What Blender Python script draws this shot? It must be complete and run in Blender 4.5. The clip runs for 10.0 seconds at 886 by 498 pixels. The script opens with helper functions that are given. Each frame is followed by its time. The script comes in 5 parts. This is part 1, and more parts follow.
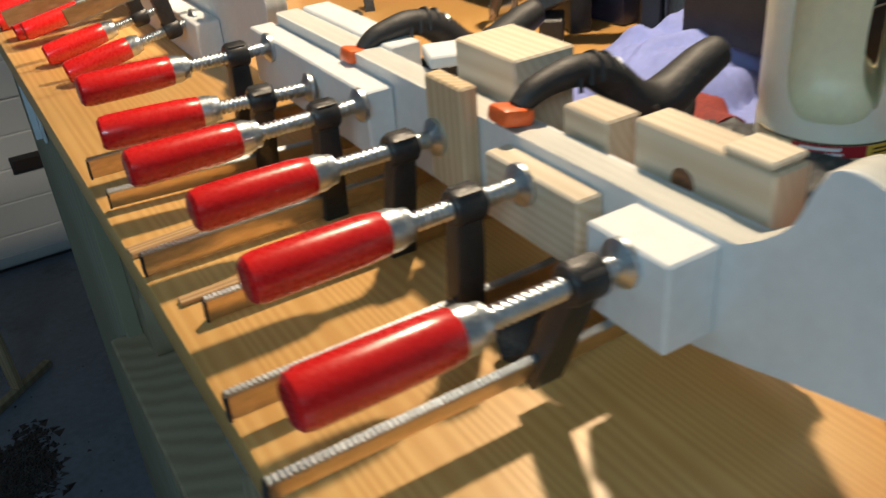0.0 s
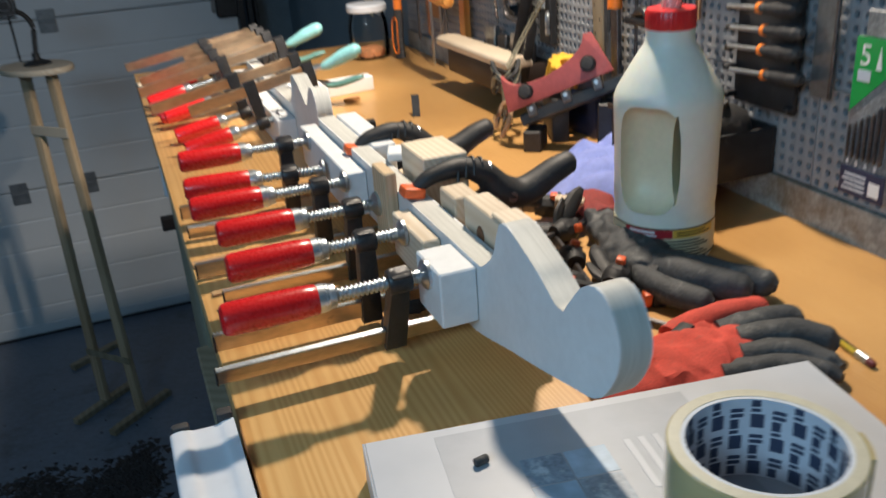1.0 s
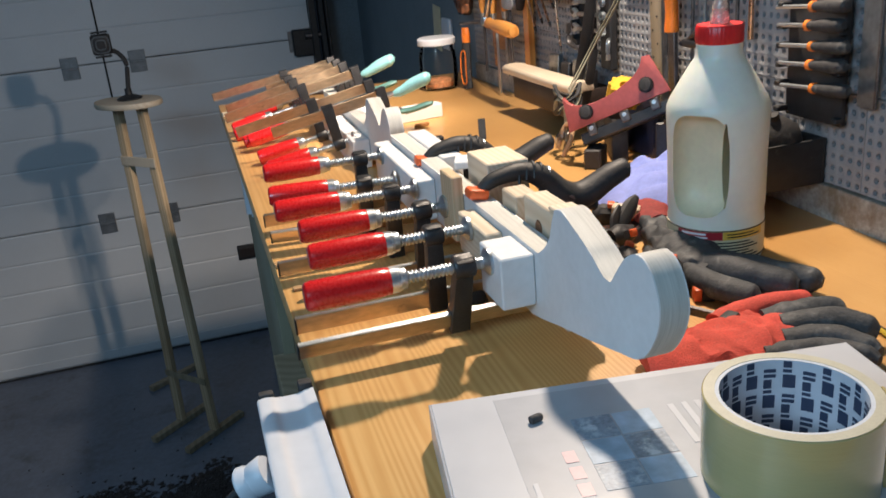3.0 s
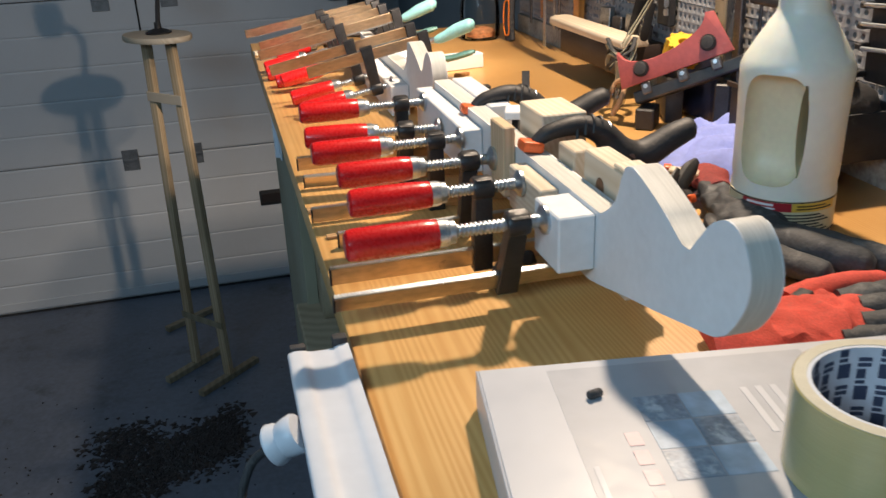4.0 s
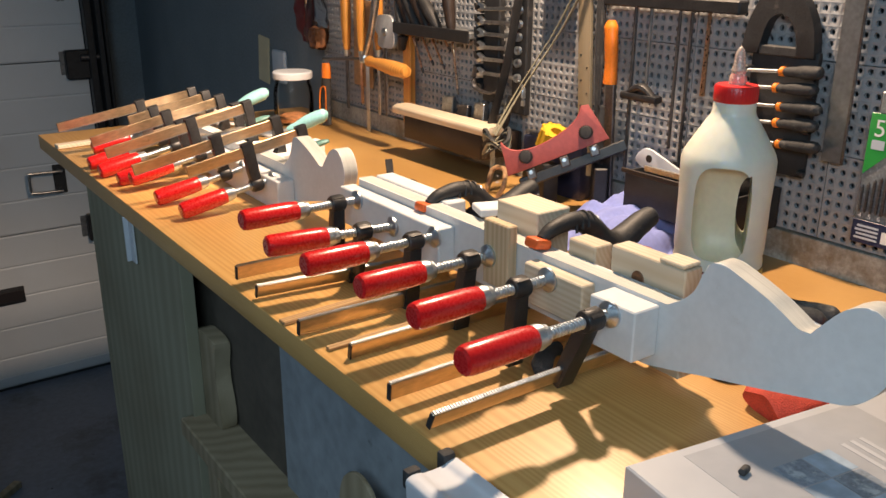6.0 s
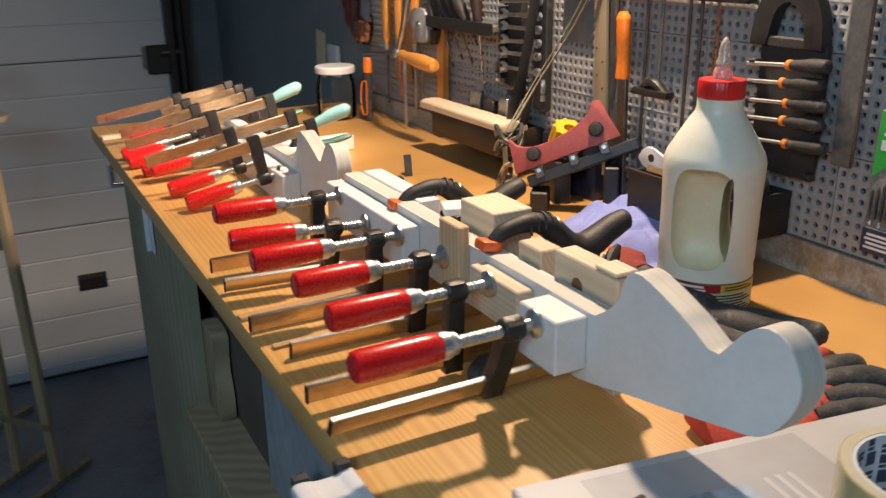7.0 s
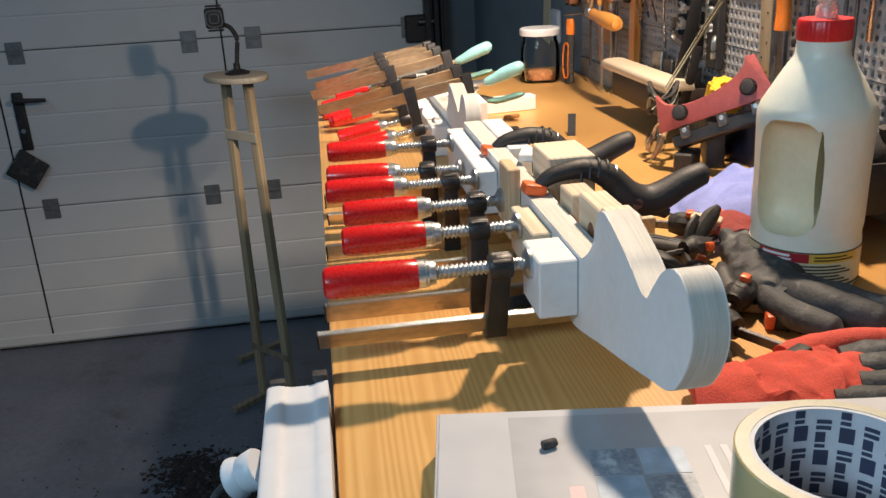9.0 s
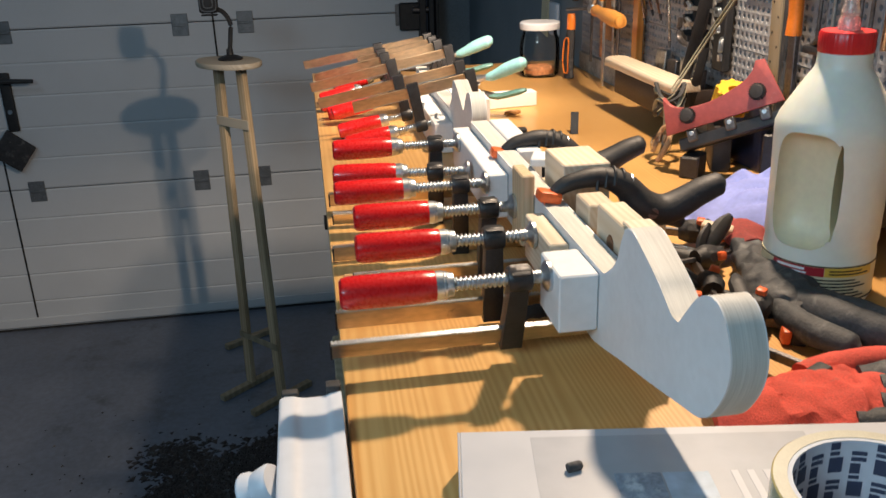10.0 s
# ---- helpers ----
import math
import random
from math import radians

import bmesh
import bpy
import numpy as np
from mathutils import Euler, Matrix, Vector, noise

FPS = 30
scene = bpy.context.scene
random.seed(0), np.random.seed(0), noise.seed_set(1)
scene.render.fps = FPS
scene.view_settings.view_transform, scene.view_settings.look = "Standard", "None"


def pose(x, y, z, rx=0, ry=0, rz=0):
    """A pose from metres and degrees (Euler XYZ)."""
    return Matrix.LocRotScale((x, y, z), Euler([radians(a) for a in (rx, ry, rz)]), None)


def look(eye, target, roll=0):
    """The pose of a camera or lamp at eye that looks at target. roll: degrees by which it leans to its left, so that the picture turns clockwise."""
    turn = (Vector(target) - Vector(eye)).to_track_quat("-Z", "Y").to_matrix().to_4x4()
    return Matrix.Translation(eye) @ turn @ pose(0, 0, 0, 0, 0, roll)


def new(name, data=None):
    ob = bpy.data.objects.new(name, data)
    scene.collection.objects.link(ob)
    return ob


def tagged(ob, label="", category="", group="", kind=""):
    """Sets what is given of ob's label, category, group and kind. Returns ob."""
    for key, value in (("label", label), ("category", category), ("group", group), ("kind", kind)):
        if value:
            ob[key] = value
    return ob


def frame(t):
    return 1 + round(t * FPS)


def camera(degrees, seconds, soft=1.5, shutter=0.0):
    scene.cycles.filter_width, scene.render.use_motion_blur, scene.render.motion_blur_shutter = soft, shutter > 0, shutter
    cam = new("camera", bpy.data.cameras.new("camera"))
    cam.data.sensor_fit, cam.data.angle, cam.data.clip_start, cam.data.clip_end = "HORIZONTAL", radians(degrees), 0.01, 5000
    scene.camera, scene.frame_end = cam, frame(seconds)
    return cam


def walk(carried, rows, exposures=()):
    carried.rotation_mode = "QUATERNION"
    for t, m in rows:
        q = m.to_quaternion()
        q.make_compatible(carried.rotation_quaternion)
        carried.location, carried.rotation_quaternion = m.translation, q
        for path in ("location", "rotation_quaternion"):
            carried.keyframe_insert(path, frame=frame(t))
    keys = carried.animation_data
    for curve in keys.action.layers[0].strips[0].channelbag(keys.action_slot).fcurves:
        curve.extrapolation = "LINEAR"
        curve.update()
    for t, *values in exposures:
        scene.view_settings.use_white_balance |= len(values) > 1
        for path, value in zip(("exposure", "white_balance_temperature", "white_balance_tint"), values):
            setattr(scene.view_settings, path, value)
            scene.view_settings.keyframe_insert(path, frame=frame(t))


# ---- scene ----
cam = camera(54.5, 10.0, shutter=0.5)
PATH = [
    (0, (-0.059, -0.072, 1.168), (0.78, 1.437, 0.158), -4.9),
    (0.5, (-0.03, -0.189, 1.188), (0.774, 1.396, 0.27), -2.8),
    (1, (-0.028, -0.381, 1.245), (0.588, 1.345, 0.444), -4.3),
    (1.5, (-0.067, -0.449, 1.264), (0.505, 1.35, 0.603), -3.6),
    (2, (-0.065, -0.471, 1.252), (0.483, 1.343, 0.613), -4.9),
    (3.3, (-0.049, -0.435, 1.226), (0.416, 1.36, 0.475), -4.7),
    (3.5, (-0.052, -0.424, 1.222), (0.401, 1.36, 0.44), -3.6),
    (4, (-0.063, -0.397, 1.211), (0.373, 1.389, 0.423), -2.5),
    (4.5, (-0.114, -0.352, 1.24), (0.384, 1.423, 0.465), -1.3),
    (5, (-0.216, -0.319, 1.259), (0.631, 1.356, 0.568), -1.5),
    (5.5, (-0.294, -0.299, 1.259), (0.759, 1.263, 0.585), -0.4),
    (6, (-0.323, -0.28, 1.254), (0.774, 1.256, 0.592), 0.3),
    (6.2, (-0.323, -0.278, 1.254), (0.783, 1.252, 0.593), 0.3),
    (7.3, (-0.108, -0.358, 1.237), (0.62, 1.385, 0.579), -1.6),
    (7.5, (-0.065, -0.372, 1.225), (0.551, 1.416, 0.575), -2.3),
    (8, (0.006, -0.387, 1.204), (0.337, 1.45, 0.487), -4.1),
    (8.5, (0.025, -0.398, 1.207), (0.251, 1.462, 0.507), -3.6),
    (9, (0.014, -0.41, 1.207), (0.254, 1.451, 0.515), -3.1),
    (9.5, (0.003, -0.396, 1.205), (0.26, 1.453, 0.489), -2.5),
    (10, (-0.007, -0.39, 1.221), (0.267, 1.453, 0.496), -1.7),
]
# the phone warms and brightens its picture on the way: seconds, stops, kelvin, tint
BALANCE = [(0, -0.28, 6250, 4), (1, -0.32, 5450, 5), (2, -0.14, 5600, 7), (3.5, -0.08, 5750, 10), (4.5, -0.04, 6350, 11), (5.5, -0.06, 6700, 14), (6.2, -0.10, 6650, 14), (7.5, -0.25, 6450, 14), (8.5, -0.02, 6150, 11), (10, -0.02, 6250, 11)]
walk(cam, [(t, look(eye, target, roll)) for t, eye, target, roll in PATH], BALANCE)

# ---------- light ----------
world = bpy.data.worlds.new("garage_ambient")
scene.world = world
world.use_nodes = True
world.node_tree.nodes["Background"].inputs[0].default_value = (0.55, 0.72, 1.0, 1)
world.node_tree.nodes["Background"].inputs[1].default_value = 0.008


def lamp(name, kind, energy, colour, m, **kw):
    data = bpy.data.lights.new(name, kind)
    data.energy, data.color = energy, colour
    if kind == "SPOT":
        data.spot_size, data.spot_blend, data.shadow_soft_size = kw["size"], kw["blend"], kw["soft"]
    elif kind == "AREA":
        data.shape, data.size, data.size_y = "RECTANGLE", kw["sx"], kw["sy"]
    ob = new(name, data)
    ob.matrix_world = m
    return ob


lamp("bench_lamp_light", "SPOT", 66, (1.0, 0.755, 0.52), look((0.45, 0.56, 1.74), (0.31, 0.62, 0.9)), size=radians(115), blend=0.3, soft=0.028)
lamp("far_lamp_light", "SPOT", 27, (1.0, 0.77, 0.56), look((0.35, 0.92, 1.335), (-0.75, 2.25, -0.05)), size=radians(110), blend=1.0, soft=0.022)
# unseen cool fill from the left, brightens the near board faces
lamp("near_fill_light", "AREA", 13.5, (0.58, 0.84, 1.0), look((-0.95, -0.85, 1.75), (0.15, 0.1, 0.95)), sx=0.8, sy=0.3)
# added overhead fill for door and floor, no fitting hangs there
lamp("ceiling_fill_light", "AREA", 7.5, (0.58, 0.80, 1.0), look((-1.5, 0.5, 2.38), (-1.5, 0.51, 0)), sx=0.15, sy=1.3)

# ---------- materials ----------
M = {}


def mat(name, colour, rough=0.6, metal=0.0, var=0.25, scale=30.0, bump=0.15, bscale=None, fine=6.0, colour2=None, stretch=(1, 1, 1), spec=0.5, wear=None, transmission=0.0, sss=0.0, coat=0.0):
    """Principled surface with variation at two scales, optional stains and relief."""
    m = bpy.data.materials.new(name)
    m.use_nodes = True
    nt = m.node_tree
    N, Lk = nt.nodes, nt.links
    b = N["Principled BSDF"]
    b.inputs["Metallic"].default_value = metal
    b.inputs["Specular IOR Level"].default_value = spec
    b.inputs["Transmission Weight"].default_value = transmission
    b.inputs["Coat Weight"].default_value = coat
    if sss:
        b.inputs["Subsurface Weight"].default_value = sss
        b.inputs["Subsurface Radius"].default_value = (0.02, 0.015, 0.008)
    tc = N.new("ShaderNodeTexCoord")
    mp = N.new("ShaderNodeMapping")
    mp.inputs["Scale"].default_value = stretch
    oi = N.new("ShaderNodeObjectInfo")
    off = N.new("ShaderNodeVectorMath")
    off.operation = "MULTIPLY_ADD"
    comb = N.new("ShaderNodeCombineXYZ")
    for i in range(3):
        Lk.new(oi.outputs["Random"], comb.inputs[i])
    Lk.new(comb.outputs[0], off.inputs[0])
    off.inputs[1].default_value = (7.3, 3.1, 5.7)
    Lk.new(tc.outputs["Object"], off.inputs[2])
    Lk.new(off.outputs[0], mp.inputs["Vector"])
    n1 = N.new("ShaderNodeTexNoise")
    n1.inputs["Scale"].default_value, n1.inputs["Detail"].default_value = scale, 5
    n2 = N.new("ShaderNodeTexNoise")
    n2.inputs["Scale"].default_value, n2.inputs["Detail"].default_value = scale * fine, 4
    Lk.new(mp.outputs[0], n1.inputs["Vector"])
    Lk.new(mp.outputs[0], n2.inputs["Vector"])
    add = N.new("ShaderNodeMath")
    add.operation = "MULTIPLY_ADD"
    add.inputs[1].default_value = 0.5
    Lk.new(n2.outputs["Fac"], add.inputs[0])
    half = N.new("ShaderNodeMath")
    half.operation = "MULTIPLY"
    half.inputs[1].default_value = 0.5
    Lk.new(n1.outputs["Fac"], half.inputs[0])
    Lk.new(half.outputs[0], add.inputs[2])
    ramp = N.new("ShaderNodeValToRGB")
    c = Vector(colour)
    c2 = Vector(colour2) if colour2 else c * (1 + var)
    ramp.color_ramp.elements[0].position, ramp.color_ramp.elements[1].position = 0.36, 0.64
    ramp.color_ramp.elements[0].color = (*(c * (1 - var)), 1)
    ramp.color_ramp.elements[1].color = (*[min(v, 0.95) for v in c2], 1)
    Lk.new(add.outputs[0], ramp.inputs["Fac"])
    col = ramp.outputs["Color"]
    if wear:
        wc, amount, wscale = wear
        n3 = N.new("ShaderNodeTexNoise")
        n3.inputs["Scale"].default_value, n3.inputs["Detail"].default_value, n3.inputs["Roughness"].default_value = wscale, 8, 0.7
        Lk.new(off.outputs[0], n3.inputs["Vector"])
        r3 = N.new("ShaderNodeValToRGB")
        r3.color_ramp.elements[0].position, r3.color_ramp.elements[1].position = 1 - amount - 0.06, 1 - amount + 0.06
        Lk.new(n3.outputs["Fac"], r3.inputs["Fac"])
        mix = N.new("ShaderNodeMix")
        mix.data_type = "RGBA"
        mix.inputs[7].default_value = (*wc, 1)
        Lk.new(r3.outputs["Color"], mix.inputs[0])
        Lk.new(col, mix.inputs[6])
        col = mix.outputs[2]
    Lk.new(col, b.inputs["Base Color"])
    rr = N.new("ShaderNodeMapRange")
    rr.inputs["To Min"].default_value, rr.inputs["To Max"].default_value = max(0.03, rough - 0.12), min(1, rough + 0.12)
    Lk.new(n2.outputs["Fac"], rr.inputs["Value"])
    Lk.new(rr.outputs[0], b.inputs["Roughness"])
    if bump:
        bp = N.new("ShaderNodeBump")
        bp.inputs["Strength"].default_value, bp.inputs["Distance"].default_value = bump, 0.002
        Lk.new(add.outputs[0], bp.inputs["Height"])
        Lk.new(bp.outputs[0], b.inputs["Normal"])
    M[name] = m
    return m


def wood(name, light, dark, axis="Y", rings=38.0, rough=0.5, warp=0.05, bump=0.1, knots=False, coat=0.0, along=0.06):
    """Sawn softwood: stretched growth bands along one axis with fine grain."""
    m = bpy.data.materials.new(name)
    m.use_nodes = True
    nt = m.node_tree
    N, Lk = nt.nodes, nt.links
    b = N["Principled BSDF"]
    b.inputs["Coat Weight"].default_value = coat
    b.inputs["Coat Roughness"].default_value = 0.25
    tc = N.new("ShaderNodeTexCoord")
    oi = N.new("ShaderNodeObjectInfo")
    comb = N.new("ShaderNodeCombineXYZ")
    for i in range(3):
        Lk.new(oi.outputs["Random"], comb.inputs[i])
    off = N.new("ShaderNodeVectorMath")
    off.operation = "MULTIPLY_ADD"
    off.inputs[1].default_value = (1.7, 2.9, 0.8)
    Lk.new(comb.outputs[0], off.inputs[0])
    Lk.new(tc.outputs["Object"], off.inputs[2])
    mp = N.new("ShaderNodeMapping")
    mp.inputs["Scale"].default_value = {"X": (along, 1, 1), "Y": (1, along, 1), "Z": (1, 1, along)}[axis]
    Lk.new(off.outputs[0], mp.inputs["Vector"])
    nz = N.new("ShaderNodeTexNoise")
    nz.inputs["Scale"].default_value, nz.inputs["Detail"].default_value = 9, 3
    Lk.new(mp.outputs[0], nz.inputs["Vector"])
    mad = N.new("ShaderNodeVectorMath")
    mad.operation = "MULTIPLY_ADD"
    mad.inputs[1].default_value = (warp, warp, warp)
    Lk.new(nz.outputs["Color"], mad.inputs[0])
    Lk.new(mp.outputs[0], mad.inputs[2])
    wv = N.new("ShaderNodeTexWave")
    wv.wave_type, wv.rings_direction = "RINGS", axis
    wv.inputs["Scale"].default_value, wv.inputs["Distortion"].default_value, wv.inputs["Detail"].default_value = rings, 1.5, 2
    Lk.new(mad.outputs[0], wv.inputs["Vector"])
    fn = N.new("ShaderNodeTexNoise")
    fn.inputs["Scale"].default_value, fn.inputs["Detail"].default_value = 420, 3
    Lk.new(mp.outputs[0], fn.inputs["Vector"])
    big = N.new("ShaderNodeTexNoise")
    big.inputs["Scale"].default_value, big.inputs["Detail"].default_value = 5, 4
    Lk.new(off.outputs[0], big.inputs["Vector"])
    mixf = N.new("ShaderNodeMath")
    mixf.operation = "MULTIPLY_ADD"
    mixf.inputs[1].default_value = 0.35
    Lk.new(fn.outputs["Fac"], mixf.inputs[0])
    w2 = N.new("ShaderNodeMath")
    w2.operation = "MULTIPLY"
    w2.inputs[1].default_value = 0.5
    Lk.new(wv.outputs["Fac"], w2.inputs[0])
    Lk.new(w2.outputs[0], mixf.inputs[2])
    ramp = N.new("ShaderNodeValToRGB")
    ramp.color_ramp.elements[0].position, ramp.color_ramp.elements[1].position = 0.12, 0.75
    ramp.color_ramp.elements[0].color, ramp.color_ramp.elements[1].color = (*light, 1), (*dark, 1)
    Lk.new(mixf.outputs[0], ramp.inputs["Fac"])
    tone = N.new("ShaderNodeMix")
    tone.data_type, tone.blend_type = "RGBA", "MULTIPLY"
    rb = N.new("ShaderNodeValToRGB")
    rb.color_ramp.elements[0].position, rb.color_ramp.elements[1].position = 0.3, 0.6
    rb.color_ramp.elements[0].color, rb.color_ramp.elements[1].color = (0.72, 0.66, 0.6, 1), (1, 1, 1, 1)
    Lk.new(big.outputs["Fac"], rb.inputs["Fac"])
    tone.inputs[0].default_value = 0.7
    Lk.new(ramp.outputs["Color"], tone.inputs[6])
    Lk.new(rb.outputs["Color"], tone.inputs[7])
    Lk.new(tone.outputs[2], b.inputs["Base Color"])
    rr = N.new("ShaderNodeMapRange")
    rr.inputs["To Min"].default_value, rr.inputs["To Max"].default_value = rough - 0.1, rough + 0.15
    Lk.new(big.outputs["Fac"], rr.inputs["Value"])
    Lk.new(rr.outputs[0], b.inputs["Roughness"])
    bp = N.new("ShaderNodeBump")
    bp.inputs["Strength"].default_value, bp.inputs["Distance"].default_value = bump, 0.001
    Lk.new(mixf.outputs[0], bp.inputs["Height"])
    Lk.new(bp.outputs[0], b.inputs["Normal"])
    M[name] = m
    return m



wood("bench_wood", (0.68, 0.41, 0.145), (0.57, 0.31, 0.092), "Y", 210, 0.42, warp=0.03, coat=0.25, along=0.03)
wood("pine", (0.66, 0.58, 0.46), (0.56, 0.46, 0.33), "Y", 60, 0.6)
wood("pine_z", (0.64, 0.50, 0.33), (0.48, 0.35, 0.20), "Z", 60, 0.6)
wood("pine_end", (0.55, 0.37, 0.18), (0.3, 0.17, 0.07), "X", 90, 0.7)
wood("stained_wood", (0.46, 0.24, 0.09), (0.28, 0.13, 0.04), "Z", 50, 0.5)
wood("amber_wood", (0.75, 0.36, 0.08), (0.55, 0.22, 0.04), "Z", 70, 0.35, coat=0.5)
wood("grey_wood", (0.31, 0.30, 0.22), (0.25, 0.24, 0.17), "Z", 9, 0.75)
# darker than pine: shade under the bench and low on the stand is in its tone
wood("dim_wood", (0.34, 0.28, 0.19), (0.25, 0.20, 0.125), "Z", 14, 0.7)
mat("white_paint", (0.66, 0.67, 0.68), 0.55, var=0.05, scale=25, bump=0.2, wear=((0.54, 0.52, 0.49), 0.30, 55))
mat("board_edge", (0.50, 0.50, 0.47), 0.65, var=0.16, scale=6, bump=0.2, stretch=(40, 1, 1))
mat("red_handle", (0.58, 0.012, 0.012), 0.28, var=0.07, scale=60, bump=0.05, coat=0.35, wear=((0.55, 0.20, 0.15), 0.27, 70))
mat("zinc", (0.60, 0.65, 0.70), 0.36, 1.0, var=0.15, scale=120, bump=0.1, wear=((0.3, 0.28, 0.26), 0.3, 60))
# brown reflection of the wood is put into this steel colour; wear is rust
mat("bar_steel", (0.70, 0.54, 0.37), 0.34, 1.0, var=0.2, scale=50, bump=0.1, stretch=(0.3, 1, 1), wear=((0.26, 0.16, 0.09), 0.29, 60))
mat("black_iron", (0.02, 0.02, 0.022), 0.42, 0.0, var=0.4, scale=80, bump=0.3, wear=((0.05, 0.045, 0.04), 0.22, 70))
mat("steel", (0.48, 0.47, 0.46), 0.35, 1.0, var=0.3, scale=60, bump=0.1, wear=((0.2, 0.16, 0.13), 0.36, 50))
mat("dark_steel", (0.14, 0.13, 0.13), 0.45, 0.9, var=0.4, scale=60, bump=0.2)
mat("black_plastic", (0.02, 0.02, 0.022), 0.58, var=0.35, scale=60, bump=0.3, wear=((0.07, 0.062, 0.057), 0.34, 45))
mat("black_rubber", (0.03, 0.03, 0.032), 0.75, var=0.4, scale=60, bump=0.4, wear=((0.11, 0.105, 0.1), 0.38, 40))
mat("orange_plastic", (0.75, 0.13, 0.03), 0.4, var=0.12, scale=60, bump=0.05)
mat("orange_grip", (0.72, 0.20, 0.03), 0.4, var=0.15, scale=50, bump=0.05, wear=((0.35, 0.12, 0.04), 0.3, 50))
mat("turquoise", (0.22, 0.46, 0.47), 0.35, var=0.12, scale=40, bump=0.05, wear=((0.32, 0.55, 0.54), 0.3, 60), coat=0.3)
mat("door_paint", (0.60, 0.62, 0.64), 0.5, var=0.04, scale=6, bump=0.25, fine=60)
mat("floor_paint", (0.135, 0.155, 0.20), 0.5, var=0.2, scale=3, bump=0.15, fine=20, wear=((0.075, 0.082, 0.10), 0.38, 4))
mat("wall_paint", (0.17, 0.21, 0.24), 0.8, var=0.15, scale=5, bump=0.3, fine=30)
mat("pegboard", (0.31, 0.315, 0.33), 0.5, var=0.1, scale=14, bump=0.08, wear=((0.22, 0.19, 0.165), 0.34, 12))
mat("stone", (0.34, 0.33, 0.30), 0.85, var=0.35, scale=35, bump=0.6, wear=((0.2, 0.16, 0.11), 0.4, 9))
# near-black that stands for shade in seams and behind the pegboard
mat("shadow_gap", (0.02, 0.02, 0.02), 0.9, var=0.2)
mat("hinge_grey", (0.22, 0.23, 0.24), 0.45, 0.6, var=0.25, scale=40, bump=0.1)
mat("turquoise_dark", (0.10, 0.22, 0.20), 0.5, var=0.3, scale=40, bump=0.1)
mat("knot", (0.16, 0.07, 0.03), 0.6, var=0.4, scale=90)
mat("milky_plastic", (0.72, 0.74, 0.66), 0.38, var=0.04, scale=18, bump=0.03, sss=0.35)
mat("glue_stain", (0.71, 0.66, 0.47), 0.42, var=0.05, scale=28, bump=0.03, sss=0.35, wear=((0.50, 0.38, 0.18), 0.24, 30))
mat("red_cap", (0.62, 0.02, 0.02), 0.35, var=0.08, scale=60)
mat("clear_tip", (0.72, 0.62, 0.55), 0.25, var=0.1, scale=60, transmission=0.5)
mat("label_cream", (0.62, 0.55, 0.36), 0.45, var=0.06, scale=40)
mat("label_red", (0.36, 0.02, 0.03), 0.4, var=0.06, scale=40)
mat("label_yellow", (0.66, 0.42, 0.06), 0.4, var=0.06, scale=40)
mat("label_dark", (0.02, 0.015, 0.015), 0.5, var=0.1, scale=40)
mat("label_white", (0.8, 0.8, 0.8), 0.5, var=0.04, scale=40)
mat("paper", (0.46, 0.475, 0.51), 0.4, var=0.03, scale=8, bump=0.03, coat=0.15)
mat("page_edges", (0.68, 0.66, 0.62), 0.8, var=0.15, scale=8, bump=0.2, stretch=(1, 1, 60))
mat("print_grey", (0.35, 0.365, 0.40), 0.4, var=0.06, scale=10, coat=0.15)
mat("print_blue", (0.34, 0.44, 0.56), 0.4, var=0.25, scale=14, coat=0.15)
mat("print_dark", (0.24, 0.29, 0.36), 0.4, var=0.35, scale=45, coat=0.15, wear=((0.5, 0.55, 0.6), 0.4, 70))
mat("print_pink", (0.60, 0.40, 0.42), 0.4, var=0.06, scale=40)
mat("tape_film", (0.43, 0.36, 0.16), 0.22, var=0.05, scale=30, bump=0.03, stretch=(1, 1, 60), coat=0.3)
mat("tape_core", (0.52, 0.56, 0.63), 0.6, var=0.05, scale=30)
mat("tape_print", (0.03, 0.045, 0.09), 0.55, var=0.1, scale=30)
mat("tape_side", (0.48, 0.455, 0.35), 0.4, var=0.08, scale=120, bump=0.15)
mat("white_pvc", (0.60, 0.63, 0.68), 0.4, var=0.04, scale=14, bump=0.05)
mat("pencil_yellow", (0.62, 0.46, 0.05), 0.35, var=0.1, scale=60)
mat("raw_wood", (0.6, 0.42, 0.24), 0.6, var=0.1, scale=80)
mat("glove_red", (0.55, 0.07, 0.045), 0.85, var=0.25, scale=60, bump=0.6, fine=12, wear=((0.30, 0.09, 0.07), 0.36, 30))
mat("glove_black", (0.045, 0.047, 0.05), 0.7, var=0.35, scale=45, bump=0.5, fine=8, wear=((0.14, 0.14, 0.135), 0.40, 28))
mat("glove_dull", (0.22, 0.035, 0.03), 0.85, var=0.3, scale=60, bump=0.6)
mat("rag_blue", (0.22, 0.26, 0.58), 0.75, var=0.1, scale=30, bump=0.2)
mat("orange_tool", (0.80, 0.21, 0.02), 0.38, var=0.1, scale=50, wear=((0.45, 0.13, 0.03), 0.28, 50))
mat("dark_brown", (0.022, 0.013, 0.01), 0.55, var=0.35, scale=30, bump=0.15)
mat("red_enamel", (0.36, 0.075, 0.07), 0.5, var=0.15, scale=30, bump=0.1, wear=((0.45, 0.2, 0.17), 0.34, 35))
mat("yellow_plastic", (0.78, 0.46, 0.03), 0.4, var=0.08, scale=40)
mat("navy_plastic", (0.016, 0.02, 0.045), 0.4, var=0.3, scale=40)
